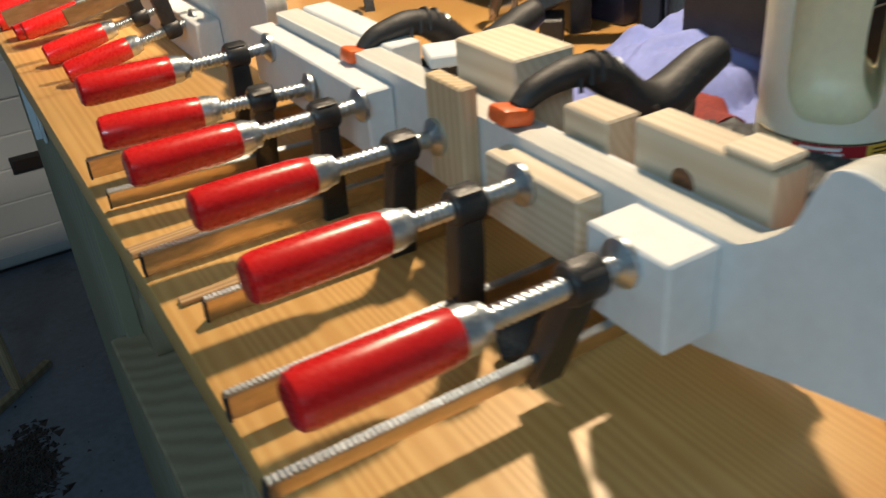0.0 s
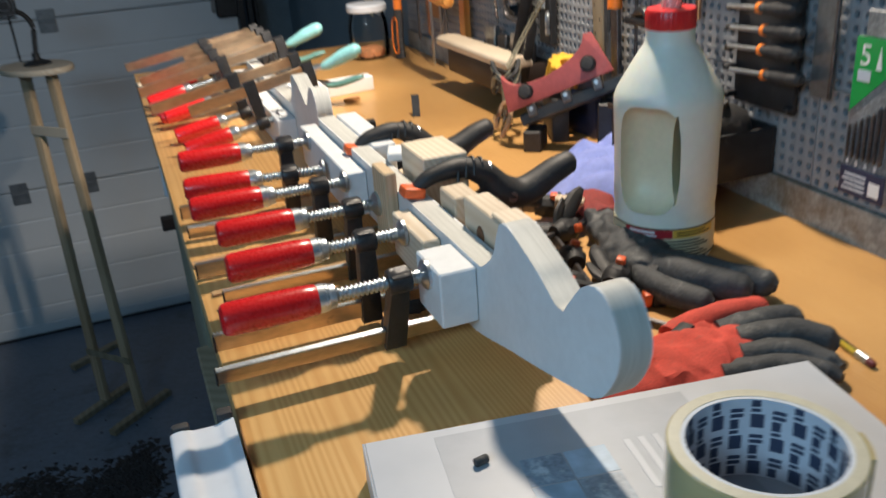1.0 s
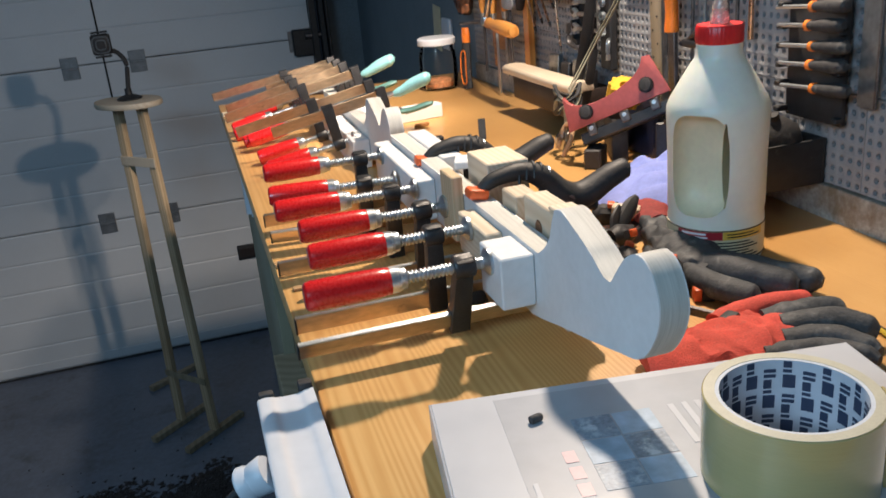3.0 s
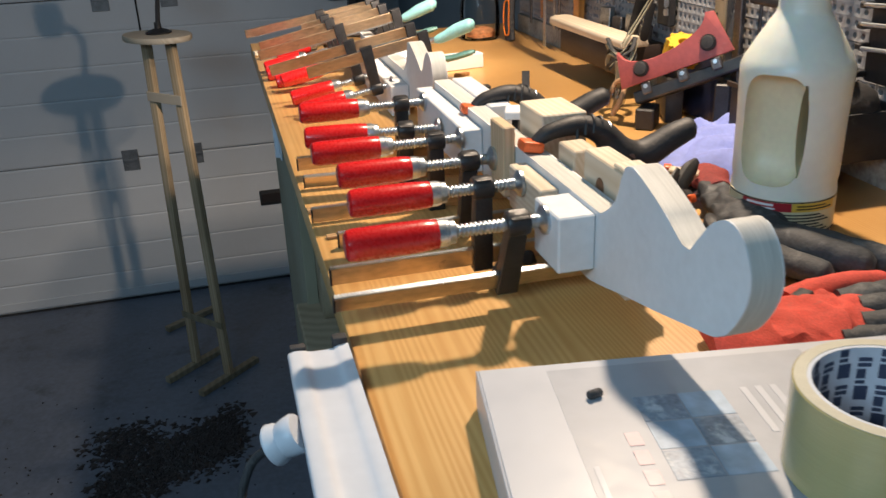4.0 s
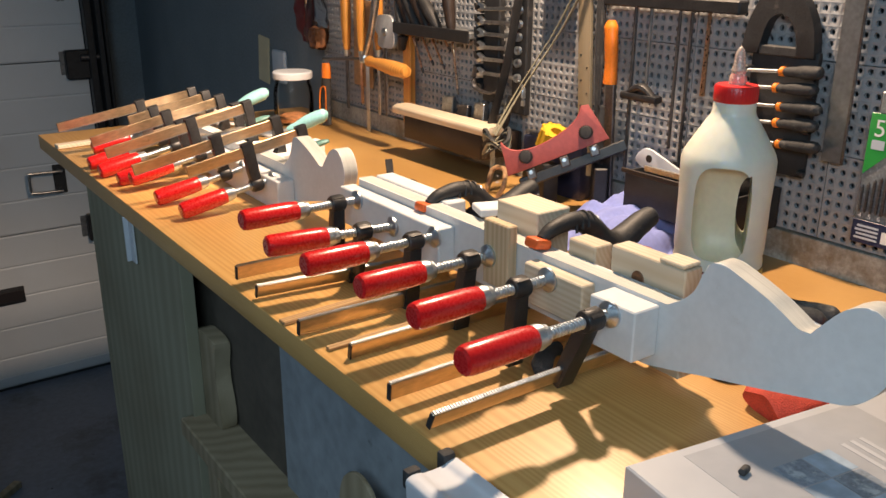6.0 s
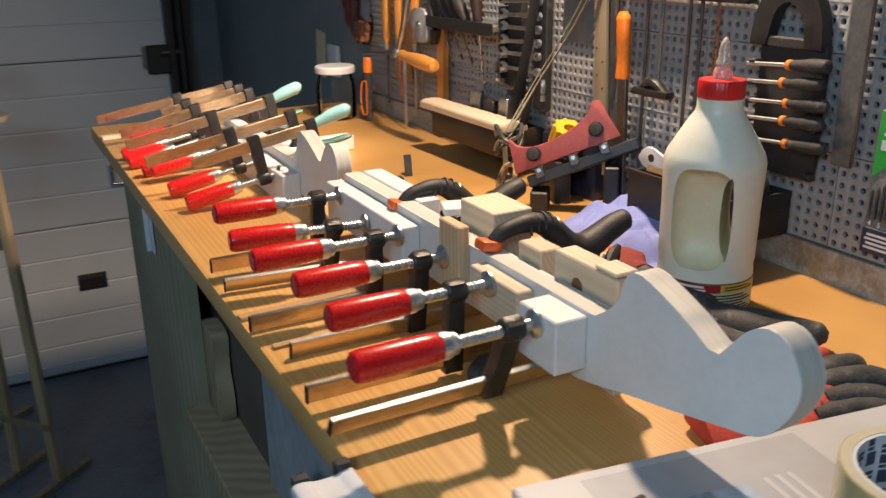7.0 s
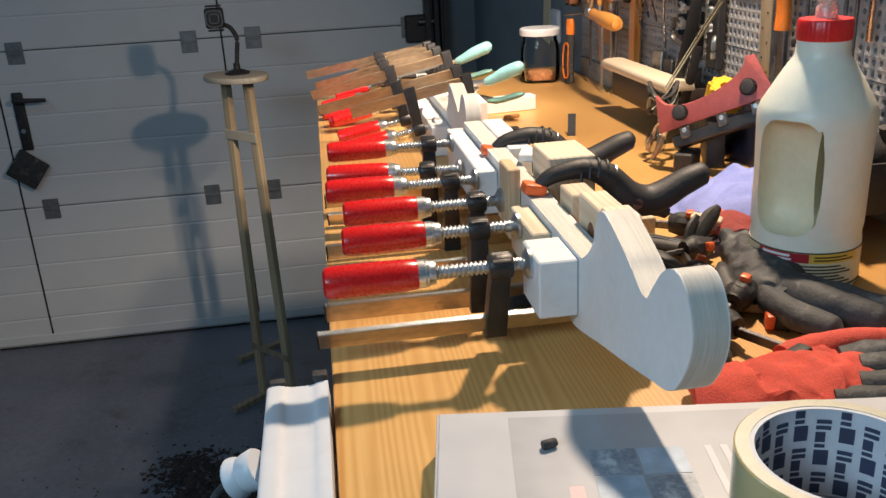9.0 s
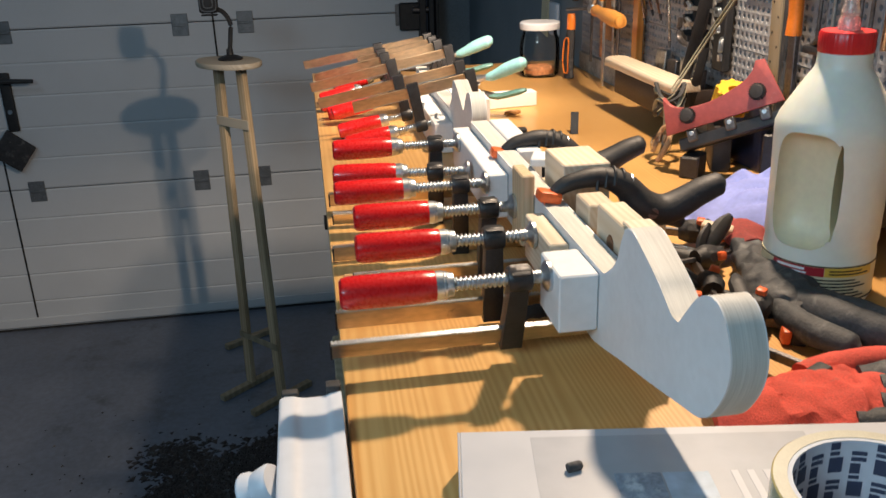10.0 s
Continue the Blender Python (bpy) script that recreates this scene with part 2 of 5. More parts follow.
mat("cord_olive", (0.30, 0.28, 0.20), 0.8, var=0.25, scale=160, bump=0.4)
mat("grey_plate", (0.20, 0.21, 0.22), 0.4, 0.6, var=0.2, scale=30, bump=0.1)
mat("pack_green", (0.02, 0.33, 0.06), 0.35, var=0.06, scale=30, coat=0.3)
mat("pack_navy", (0.02, 0.03, 0.08), 0.35, var=0.1, scale=30, coat=0.3)
mat("pack_white", (0.8, 0.8, 0.8), 0.4, var=0.03, scale=30)
mat("pack_clear", (0.20, 0.21, 0.22), 0.25, var=0.3, scale=60, coat=0.5)
mat("maroon", (0.10, 0.012, 0.015), 0.5, var=0.3, scale=40, bump=0.2)
mat("copper_shaft", (0.62, 0.36, 0.22), 0.3, 1.0, var=0.25, scale=60)
mat("rope_tan", (0.42, 0.25, 0.13), 0.8, var=0.3, scale=60, bump=0.3)
mat("spice", (0.50, 0.20, 0.08), 0.7, var=0.5, scale=120, bump=0.3)
mat("grey_light", (0.42, 0.44, 0.47), 0.45, 0.3, var=0.1, scale=30)
mat("panel_blue", (0.25, 0.28, 0.31), 0.7, var=0.2, scale=8, bump=0.15, wear=((0.06, 0.06, 0.06), 0.33, 14))
mat("panel_brown", (0.09, 0.075, 0.06), 0.7, var=0.25, scale=12, bump=0.2)

# ---------- mesh helpers ----------


def finish(name, bm, material, angle=35):
    me = bpy.data.meshes.new(name)
    bmesh.ops.recalc_face_normals(bm, faces=bm.faces)
    bm.to_mesh(me)
    bm.free()
    me.shade_smooth()
    me.set_sharp_from_angle(angle=radians(angle))
    for one in (material if isinstance(material, (list, tuple)) else [material]):
        me.materials.append(M[one] if isinstance(one, str) else one)
    return me


def thing(name, label, category, m=None, group="", kind="", bm=None, material=None):
    ob = new(name, finish(name, bm, material) if bm else None)
    ob.matrix_world = m or Matrix()
    return tagged(ob, label, category, group, kind)


def part(name, bm, material, parent, label="", m=None, angle=35):
    ob = new(name, finish(name, bm, material, angle))
    ob.parent = parent
    if m:
        ob.matrix_basis = m
    if label:
        ob["label"] = label
    return ob


def box(x0, x1, y0, y1, z0, z1, bevel=0.0008, seg=1, bm=None, m=None):
    out = bm or bmesh.new()
    one = bmesh.new()
    bmesh.ops.create_cube(one, size=1)
    for v in one.verts:
        v.co = Vector(((x0 + x1) / 2 + v.co.x * (x1 - x0), (y0 + y1) / 2 + v.co.y * (y1 - y0), (z0 + z1) / 2 + v.co.z * (z1 - z0)))
    if bevel:
        bmesh.ops.bevel(one, geom=one.edges[:], offset=bevel, segments=seg, affect="EDGES", profile=0.5)
    return merge(out, one, m)


def merge(out, one, m=None):
    if m:
        one.transform(m)
    me = bpy.data.meshes.new("temporary")
    one.to_mesh(me)
    one.free()
    out.from_mesh(me)
    bpy.data.meshes.remove(me)
    return out


def lathe(profile, seg=20, m=None, bm=None):
    """Turns (radius, height) about z."""
    out, one = bm or bmesh.new(), bmesh.new()
    rings = []
    for r, h in profile:
        if r < 1e-6:
            rings.append([one.verts.new((0, 0, h))])
        else:
            rings.append([one.verts.new((r * math.cos(a), r * math.sin(a), h)) for a in (2 * math.pi * i / seg for i in range(seg))])
    for a, b in zip(rings, rings[1:]):
        for i in range(seg):
            j = (i + 1) % seg
            if len(a) == 1 and len(b) == 1:
                continue
            if len(a) == 1:
                one.faces.new((a[0], b[i], b[j]))
            elif len(b) == 1:
                one.faces.new((a[i], a[j], b[0]))
            else:
                one.faces.new((a[i], a[j], b[j], b[i]))
    for ring in (rings[0], rings[-1]):
        if len(ring) > 2 and profile[0] != profile[-1]:
            one.faces.new(ring)
    return merge(out, one, m)


def along(p0, p1):
    """The pose that lays z from p0 towards p1."""
    d = Vector(p1) - Vector(p0)
    return Matrix.Translation(p0) @ d.to_track_quat("Z", "Y").to_matrix().to_4x4()


def rod(p0, p1, r0, r1=None, seg=14, bm=None, cap=0.15):
    length = (Vector(p1) - Vector(p0)).length
    r1 = r0 if r1 is None else r1
    c = min(cap * min(r0, r1), length * 0.3)
    return lathe([(0, 0), (r0 - c, 0), (r0, c), (r1, length - c), (r1 - c, length), (0, length)], seg, along(p0, p1), bm)


def tube(points, radii, seg=10, flat=1.0, bm=None, steps=6, up=(0, 0, 1), m=None):
    """A sweep along a smooth line; flat squeezes it across."""
    out, one = bm or bmesh.new(), bmesh.new()
    P = [Vector(p) for p in points]
    radii = radii if isinstance(radii, (list, tuple)) else [radii] * len(P)
    Q, R = [], []
    for i in range(len(P) - 1):
        a, b, c, d = P[max(i - 1, 0)], P[i], P[i + 1], P[min(i + 2, len(P) - 1)]
        for k in range(steps):
            t = k / steps
            Q.append(0.5 * ((2 * b) + (c - a) * t + (2 * a - 5 * b + 4 * c - d) * t * t + (3 * b - a - 3 * c + d) * t ** 3))
            s = t * t * (3 - 2 * t)
            R.append(radii[i] * (1 - s) + radii[i + 1] * s)
    Q.append(P[-1])
    R.append(radii[-1])
    rings = []
    for i, q in enumerate(Q):
        d = (Q[min(i + 1, len(Q) - 1)] - Q[max(i - 1, 0)]).normalized()
        side = d.cross(Vector(up))
        side = side.normalized() if side.length > 1e-4 else Vector((1, 0, 0))
        top = side.cross(d).normalized()
        rings.append([one.verts.new(q + side * R[i] * math.cos(a) + top * R[i] * flat * math.sin(a)) for a in (2 * math.pi * k / seg for k in range(seg))])
    for a, b in zip(rings, rings[1:]):
        for i in range(seg):
            j = (i + 1) % seg
            one.faces.new((a[i], a[j], b[j], b[i]))
    one.faces.new(rings[0])
    one.faces.new(rings[-1])
    return merge(out, one, m)


def spline(points, steps=8, closed=False):
    P = [Vector((*p, 0)) for p in points]
    n, out = len(P), []
    for i in range(n if closed else n - 1):
        a, b, c, d = (P[(i + k) % n] if closed else P[min(max(i + k, 0), n - 1)] for k in (-1, 0, 1, 2))
        for k in range(steps):
            t = k / steps
            q = 0.5 * ((2 * b) + (c - a) * t + (2 * a - 5 * b + 4 * c - d) * t * t + (3 * b - a - 3 * c + d) * t ** 3)
            out.append((q.x, q.y))
    if not closed:
        out.append(points[-1])
    return out


def prism(poly, d0, d1, plane="YZ", bevel=0.0, bm=None, m=None, edge_mat=None):
    """An outline drawn in a plane, thick from d0 to d1 across it."""
    out, one = bm or bmesh.new(), bmesh.new()
    put = {"YZ": lambda u, v, d: (d, u, v), "XZ": lambda u, v, d: (u, d, v), "XY": lambda u, v, d: (u, v, d)}[plane]
    lo = [one.verts.new(put(u, v, d0)) for u, v in poly]
    hi = [one.verts.new(put(u, v, d1)) for u, v in poly]
    caps = [one.faces.new(lo), one.faces.new(hi)]
    n = len(poly)
    for i in range(n):
        f = one.faces.new((lo[i], lo[(i + 1) % n], hi[(i + 1) % n], hi[i]))
        if edge_mat is not None:
            f.material_index = edge_mat
    if bevel:
        rim = [e for f in caps for e in f.edges]
        bmesh.ops.bevel(one, geom=rim, offset=bevel, segments=2, affect="EDGES", profile=0.5)
    return merge(out, one, m)


def rough_up(bm, amount, scale=20, seed=0):
    for v in bm.verts:
        v.co += Vector(noise.noise_vector(v.co * scale + Vector((seed, seed * 2, 0)))) * amount
    return bm


BZ = 0.9        # bench top
FZ = -0.22      # floor
WX = 0.578      # bench meets the wall
DY = 2.79       # garage door

# ---------- setting ----------
tagged(thing("floor", "dark blue-grey painted concrete garage floor", "floor", kind="structure", bm=box(-3.4, 2.0, -2.2, 3.2, FZ - 0.1, FZ, 0), material="floor_paint"))
thing("ceiling", "plain grey garage ceiling", "ceiling", kind="structure", bm=box(-3.4, 2.0, -2.2, 3.2, 2.42, 2.5, 0), material="wall_paint")
thing("wall_east", "blue-grey painted wall behind the workbench", "wall", kind="structure", bm=box(0.602, 0.72, -2.1, 3.0, FZ, 2.42, 0), material="wall_paint")
thing("wall_west", "blue-grey painted wall", "wall", kind="structure", bm=box(-3.3, -3.2, -2.0, 2.9, FZ, 2.42, 0), material="wall_paint")
thing("wall_south", "blue-grey painted wall", "wall", kind="structure", bm=box(-3.2, 0.602, -2.1, -2.0, FZ, 2.42, 0), material="wall_paint")
thing("wall_north", "blue-grey painted wall beside the garage door", "wall", kind="structure", bm=box(0.47, 0.602, 2.86, 3.0, FZ, 2.42, 0), material="wall_paint")


def garage_door():
    door = thing("garage_door", "white ribbed sectional garage door with black hardware", "garage door", Matrix.Translation((0, DY, 0)), kind="structure")
    seams = [-0.215, 0.333, 0.895, 1.457, 2.019, 2.42]
    for z0, z1 in zip(seams, seams[1:]):
        bm = bmesh.new()
        n = 5
        pts = []
        step = (z1 - z0 - 0.004) / n
        for i in range(n):
            a = z0 + 0.002 + i * step
            pts += [(0.002, a), (0.0, a + 0.005), (0.0, a + step - 0.005), (0.002, a + step)]
        poly = pts + [(0.04, pts[-1][1]), (0.04, pts[0][1])]
        one = prism([(u, v) for u, v in poly], -3.2, 0.40, "YZ")
        part("panel", merge(bm, one), "door_paint", door, angle=8)
    hinge_rows = {0.333: (-1.6, -1.012, -0.432, -0.207, 0.34), 0.895: (-1.6, -1.022, -0.436, -0.213, 0.345)}
    for z, xs in hinge_rows.items():
        for x in xs:
            bm = box(x - 0.028, x + 0.028, -0.004, 0.001, z - 0.045, z + 0.03, 0.001)
            box(x - 0.024, x + 0.024, -0.009, -0.003, z - 0.012, z - 0.004, 0.001, bm=bm)
            for dx in (-0.016, 0.016):
                for dz in (-0.03, 0.016):
                    rod((x + dx, -0.004, z + dz), (x + dx, -0.007, z + dz), 0.004, bm=bm, seg=8)
            part("hinge", bm, "hinge_grey", door)
    for x in (-1.105, -0.322):
        part("wicket_seam", box(x - 0.003, x + 0.003, -0.002, 0.001, FZ + 0.05, 1.75, 0), "shadow_gap", door)
    part("bottom_seal", box(-3.2, 0.40, -0.004, 0.03, FZ, -0.217, 0.001), "black_rubber", door)
    part("bottom_rail", box(-3.2, 0.40, -0.006, 0.0, -0.205, -0.172, 0.001), "door_paint", door)
    return door


garage_door()

# ---------- workbench ----------


def workbench():
    ob = thing("workbench", "long wooden workbench with a varnished orange pine top", "workbench")
    part("worktop", box(0, WX, -1.1, 1.554, BZ - 0.028, BZ, 0.002, 2), "bench_wood", ob, "worn varnished pine worktop")
    part("side_panel", box(0.012, 0.50, 1.232, 1.256, FZ, BZ - 0.028, 0.001), "grey_wood", ob, "greenish grey painted end panel")
    part("front_panel", box(0.012, 0.030, 0.79, 1.232, FZ, BZ - 0.028, 0.001), "grey_wood", ob, "greenish grey painted front panel")
    part("cabinet_door", box(0.055, 0.073, 0.577, 0.93, 0.0, BZ - 0.033, 0.002), "panel_brown", ob, "dark brown cabinet door")
    part("cabinet_door", box(0.048, 0.066, -0.05, 0.567, 0.0, BZ - 0.033, 0.002), "panel_blue", ob, "stained grey-blue cabinet door")
    part("back_panel", box(0.52, 0.54, -1.0, 1.23, FZ + 0.001, BZ - 0.03, 0.001), "panel_brown", ob)
    return ob


workbench()

# ---------- glue-up: white scroll boards ----------


def scroll_outline(length, z0):
    """Near scroll end: rounded nose, notch, pointed shoulder, then a straight top."""
    nose = spline([(-0.010, 0.969), (-0.036, 0.977), (-0.053, 0.998), (-0.058, 1.018), (-0.050, 1.036), (-0.036, 1.044), (-0.020, 1.038), (-0.007, 1.024), (0.002, 1.0125)], 6)
    slope = spline([(0.009, 1.0125), (0.030, 1.024), (0.055, 1.034), (0.076, 1.040), (0.087, 1.036)], 5)
    cove = spline([(0.091, 1.027), (0.097, 1.012), (0.108, 1.001), (0.122, 0.992)], 5)
    under = spline([(0.140, 0.934), (0.112, 0.940), (0.080, 0.948), (0.035, 0.958), (-0.010, 0.969)], 4)
    pts = nose + slope + cove + [(length, 0.992), (length, 0.934)] + under[:-1]
    return [(u, v + z0) for u, v in pts]


def scroll_board(m, length, label):
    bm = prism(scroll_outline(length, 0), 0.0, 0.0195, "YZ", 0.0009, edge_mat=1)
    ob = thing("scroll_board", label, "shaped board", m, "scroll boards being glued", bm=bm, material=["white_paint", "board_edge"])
    return ob


scroll_board(Matrix.Translation((0.1775, 0, 0)), 0.596, "white painted board with scroll-cut end held in clamps")
scroll_board(Matrix.Translation((0.190, 0.712, -0.0335)), 0.50, "second white painted scroll-cut board held in clamps")


def block(name, label, x0, x1, y0, y1, z0, z1, material="white_paint", m=None, bevel=0.0012):
    c = Vector(((x0 + x1) / 2, (y0 + y1) / 2, z0))
    ob = thing(name, label, "wood block", Matrix.Translation(c) @ (m or Matrix()), "clamping blocks",
               bm=box(x0 - c.x, x1 - c.x, y0 - c.y, y1 - c.y, 0, z1 - z0, bevel), material=material)
    return ob


block("clamping_block", "white painted square block under the clamp pad", 0.149, 0.1772, 0.127, 0.176, 0.947, 0.990)
block("clamping_block", "thin pale pine block under the clamp pad", 0.1615, 0.1772, 0.197, 0.272, 0.948, 0.986, "pine")
block("clamping_block", "long white painted batten under three clamp pads", 0.157, 0.1772, 0.400, 0.606, 0.938, 0.983)
block("wood_offcut", "thin raw pine offcut standing on edge", 0.166, 0.1772, 0.300, 0.338, 0.945, 1.010, "pine_z")

# ---------- bar clamps ----------


def clamp(m, label, throat=0.068, xh=0.0, xj=0.127, xp=0.146, tip=-0.01, reach=0.24, flip=False, bar_look="bar_steel", group="red-handled bar clamps on the bench"):
    """Local: x along the bar, bar centre at z 0, the screw at z = throat (below when flipped)."""
    s = -1 if flip else 1
    ob = thing("bar_clamp", label, "clamp", m, group)
    bar = box(tip, reach, -0.0021, 0.0021, -0.0075, 0.0075, 0.0005)
    n = int((reach - tip) / 0.0026)
    teeth = box(tip + 0.001, reach - 0.001, -0.0019, 0.0019, 0.0074, 0.0079, 0)
    for i in range(n):
        x = tip + (i + 0.5) * 0.0026
        box(x - 0.0007, x + 0.0007, -0.0018, 0.0018, 0.0076, 0.0089, 0, bm=teeth)
    rail = part("bar", bar, bar_look, ob, "brown-tinged steel bar")
    if not flip:
        # thin black plate over the tip of the bar
        part("end_stop", box(tip - 0.0006, tip + 0.0010, -0.0026, 0.0026, -0.0080, 0.0070, 0.0003), "black_iron", rail, "thin black bar end")
    part("serration", teeth, "zinc", rail, "bright serrated edge")
    jaw = prism([(xj - 0.0085, -0.012), (xj + 0.0085, -0.012), (xj + 0.0075, throat * 0.6), (xj + 0.0065, throat + 0.009), (xj - 0.0065, throat + 0.009), (xj - 0.0075, throat * 0.6)], -0.006, 0.006, "XZ", 0.0012)
    lathe([(0.0085, -0.0085), (0.0095, -0.007), (0.0095, 0.007), (0.0085, 0.0085)], 14, along((xj, 0, throat), (xj + 1, 0, throat)), jaw)
    part("sliding_jaw", jaw, "black_iron", ob, "black cast iron sliding jaw")
    fixed = prism([(reach - 0.016, -0.011), (reach, -0.011), (reach, 0.011), (reach - 0.004, throat + 0.012), (reach - 0.022, throat + 0.012), (reach - 0.022, throat - 0.006), (reach - 0.014, throat - 0.012)], -0.006, 0.006, "XZ", 0.0012)
    part("fixed_jaw", fixed, "black_iron", ob)
    x0 = xh + 0.073
    turns, prof = int((xp - x0) / 0.0034), [(0, 0)]
    for i in range(turns):
        prof += [(0.0037, i * 0.0034), (0.0052, i * 0.0034 + 0.0010), (0.0052, i * 0.0034 + 0.0019), (0.0037, i * 0.0034 + 0.0029)]
    prof += [(0.004, turns * 0.0034), (0, turns * 0.0034)]
    part("screw", lathe(prof, 12, along((x0, 0, throat), (xp, 0, throat))), "zinc", ob, "zinc-plated threaded spindle")
    handle = lathe([(0, 0), (0.0085, 0.0), (0.0108, 0.0018), (0.0118, 0.006), (0.0119, 0.03), (0.0116, 0.055), (0.0108, 0.0655), (0.0100, 0.067), (0, 0.067)], 24, along((xh, 0, throat), (xh + 1, 0, throat)))
    h = part("handle", handle, "red_handle", ob, "red lacquered wooden handle")
    part("ferrule", lathe([(0.0055, 0.0645), (0.0103, 0.0662), (0.0104, 0.0715), (0.0098, 0.0722), (0.0098, 0.0738), (0.0088, 0.0752), (0.0085, 0.0788), (0.0045, 0.0795)], 20, along((xh, 0, throat), (xh + 1, 0, throat))), "zinc", h, "crimped zinc ferrule")
    part("pressure_pad", lathe([(0.0, -0.008), (0.0046, -0.008), (0.0048, -0.0035), (0.0088, -0.0012), (0.0112, 0.0004), (0.0112, 0.0030), (0, 0.0038)], 18, along((xp, 0, throat), (xp + 1, 0, throat))), "zinc", ob)
    if flip:
        ob.matrix_world = m @ pose(0, 0, 0, 180, 0, 0)
    return ob


def lying_clamp(label, bar, screw, **kw):
    """bar, screw: the y and z of the two axes; the jaw leans between them."""
    lean = math.degrees(math.atan2(-(screw[0] - bar[0]), screw[1] - bar[1]))
    h = math.hypot(screw[0] - bar[0], screw[1] - bar[1])
    yaw = kw.pop("yaw", 0)
    return clamp(pose(0, bar[0], bar[1], lean, 0, yaw), label, throat=h, **kw)


RED = "bar clamp with red wooden handle and black jaws"
lying_clamp(RED + ", leaning over", (0.176, 0.926), (0.152, 0.981), xh=0.001, xj=0.127, xp=0.146, tip=-0.008)
lying_clamp(RED + ", scuffed paint", (0.243, 0.918), (0.238, 0.980), xh=0.017, xj=0.127, xp=0.1575, tip=-0.002)
lying_clamp(RED, (0.342, 0.9085), (0.329, 0.974), xh=0.021, xj=0.142, xp=0.163, tip=0.018)
lying_clamp(RED, (0.413, 0.9095), (0.406, 0.974), xh=0.007, xj=0.13, xp=0.1535, tip=0.002)
lying_clamp(RED, (0.520, 0.9105), (0.497, 0.966), xh=0.012, xj=0.120, xp=0.1535, tip=0.006, yaw=-6)
lying_clamp(RED, (0.567, 0.917), (0.563, 0.976), xh=0.012, xj=0.129, xp=0.1535, tip=0.004)

# ---------- far clamps over the second board ----------


def standing_clamp(label, y, x_tip, xh, z0=0.957, xp=0.150, throat=0.050, rise=11, yaw=0, handle="red_handle", reach=0.235, xj=0.13):
    """Bar on top, screw below it; the bar climbs towards the wall."""
    return clamp(pose(0, y, z0, 0, -rise, yaw), label, throat=throat, xh=xh, xj=xj, xp=xp, tip=x_tip, reach=reach, flip=True, group="red-handled bar clamps on the second board")


HIGH = "bar clamp with its steel bar on top and red handle below"
standing_clamp(HIGH, 0.838, 0.052, 0.028, xp=0.166, xj=0.142)
standing_clamp(HIGH, 0.925, 0.004, 0.022, xp=0.158, z0=0.957)
standing_clamp(HIGH, 1.022, -0.006, 0.016, xp=0.158, z0=0.966, yaw=2)
standing_clamp("rusty bar clamp with its bar on top and red handle", 1.072, 0.085, 0.010, xp=0.152, z0=0.956, yaw=1)
standing_clamp("rusty bar clamp with its bar on top and red handle", 1.135, 0.002, -0.001, xp=0.146, z0=0.960, yaw=3)
standing_clamp(HIGH, 1.205, 0.085, 0.000, xp=0.146, z0=0.958, yaw=2)
standing_clamp("long bar clamp with a brown steel bar at the bench end", 1.288, -0.015, 0.03, xp=0.16, z0=0.962, rise=9, throat=0.05)
block("clamping_block", "grey-white painted batten against the second board", 0.163, 0.1895, 0.800, 1.205, 0.9005, 0.944)
block("wood_offcut", "white painted strip across the bench", 0.268, 0.386, 1.072, 1.100, 0.9005, 0.926, m=pose(0, 0, 0, 0, 0, 8))
block("wood_offcut", "short white offcut behind the clamps", 0.215, 0.265, 0.90, 1.02, 0.9005, 0.955)
block("wood_offcut", "pale flat stick lying at the bench end", 0.00, 0.12, 1.395, 1.415, 0.9005, 0.908, "pine", m=pose(0, 0, 0, 0, 0, 6))


def locking_pliers(m):
    ob = thing("locking_clamp", "grip clamp with turquoise dipped handles and steel jaws", "clamp", m, "turquoise-handled clamps")
    up = tube([(-0.12, 0, 0.0), (-0.07, 0, 0.012), (-0.02, 0, 0.008), (0.012, 0, 0.014)], [0.007, 0.011, 0.010, 0.006], 10, 0.7)
    part("upper_arm", up, "steel", ob)
    lo = tube([(-0.10, 0, -0.014), (-0.05, 0, -0.014), (0.0, 0, -0.016), (0.03, 0, -0.020)], [0.006, 0.008, 0.008, 0.006], 8, 0.8)
    part("lower_arm", lo, "dark_steel", ob)
    part("upper_grip", tube([(0.004, 0, 0.011), (0.02, 0, 0.016), (0.045, 0, 0.028), (0.066, 0, 0.036), (0.075, 0, 0.036)], [0.005, 0.0095, 0.0125, 0.0125, 0.006], 14, 0.9), "turquoise", ob, "turquoise dipped grip")
    part("lower_grip", tube([(0.0, 0, -0.017), (0.03, 0, -0.018), (0.06, 0, -0.010), (0.075, 0, -0.006)], [0.006, 0.009, 0.009, 0.005], 12, 0.6), "turquoise_dark", ob, "darker turquoise grip")
    part("rivet", rod((-0.012, -0.011, 0.0), (-0.012, 0.011, 0.0), 0.005), "zinc", ob)
    jaw = box(-0.15, -0.115, -0.008, 0.008, -0.03, 0.008, 0.003, 2)
    part("jaw", jaw, "steel", ob)
    part("adjusting_screw", rod((-0.13, 0, -0.045), (-0.13, 0, -0.02), 0.004), "zinc", ob)
    return ob


locking_pliers(pose(0.277, 1.017, 0.955, 0, 0, -30))
locking_pliers(pose(0.260, 1.210, 0.965, 0, 0, -20))

# ---------- spring clamps and blocks behind the first board ----------


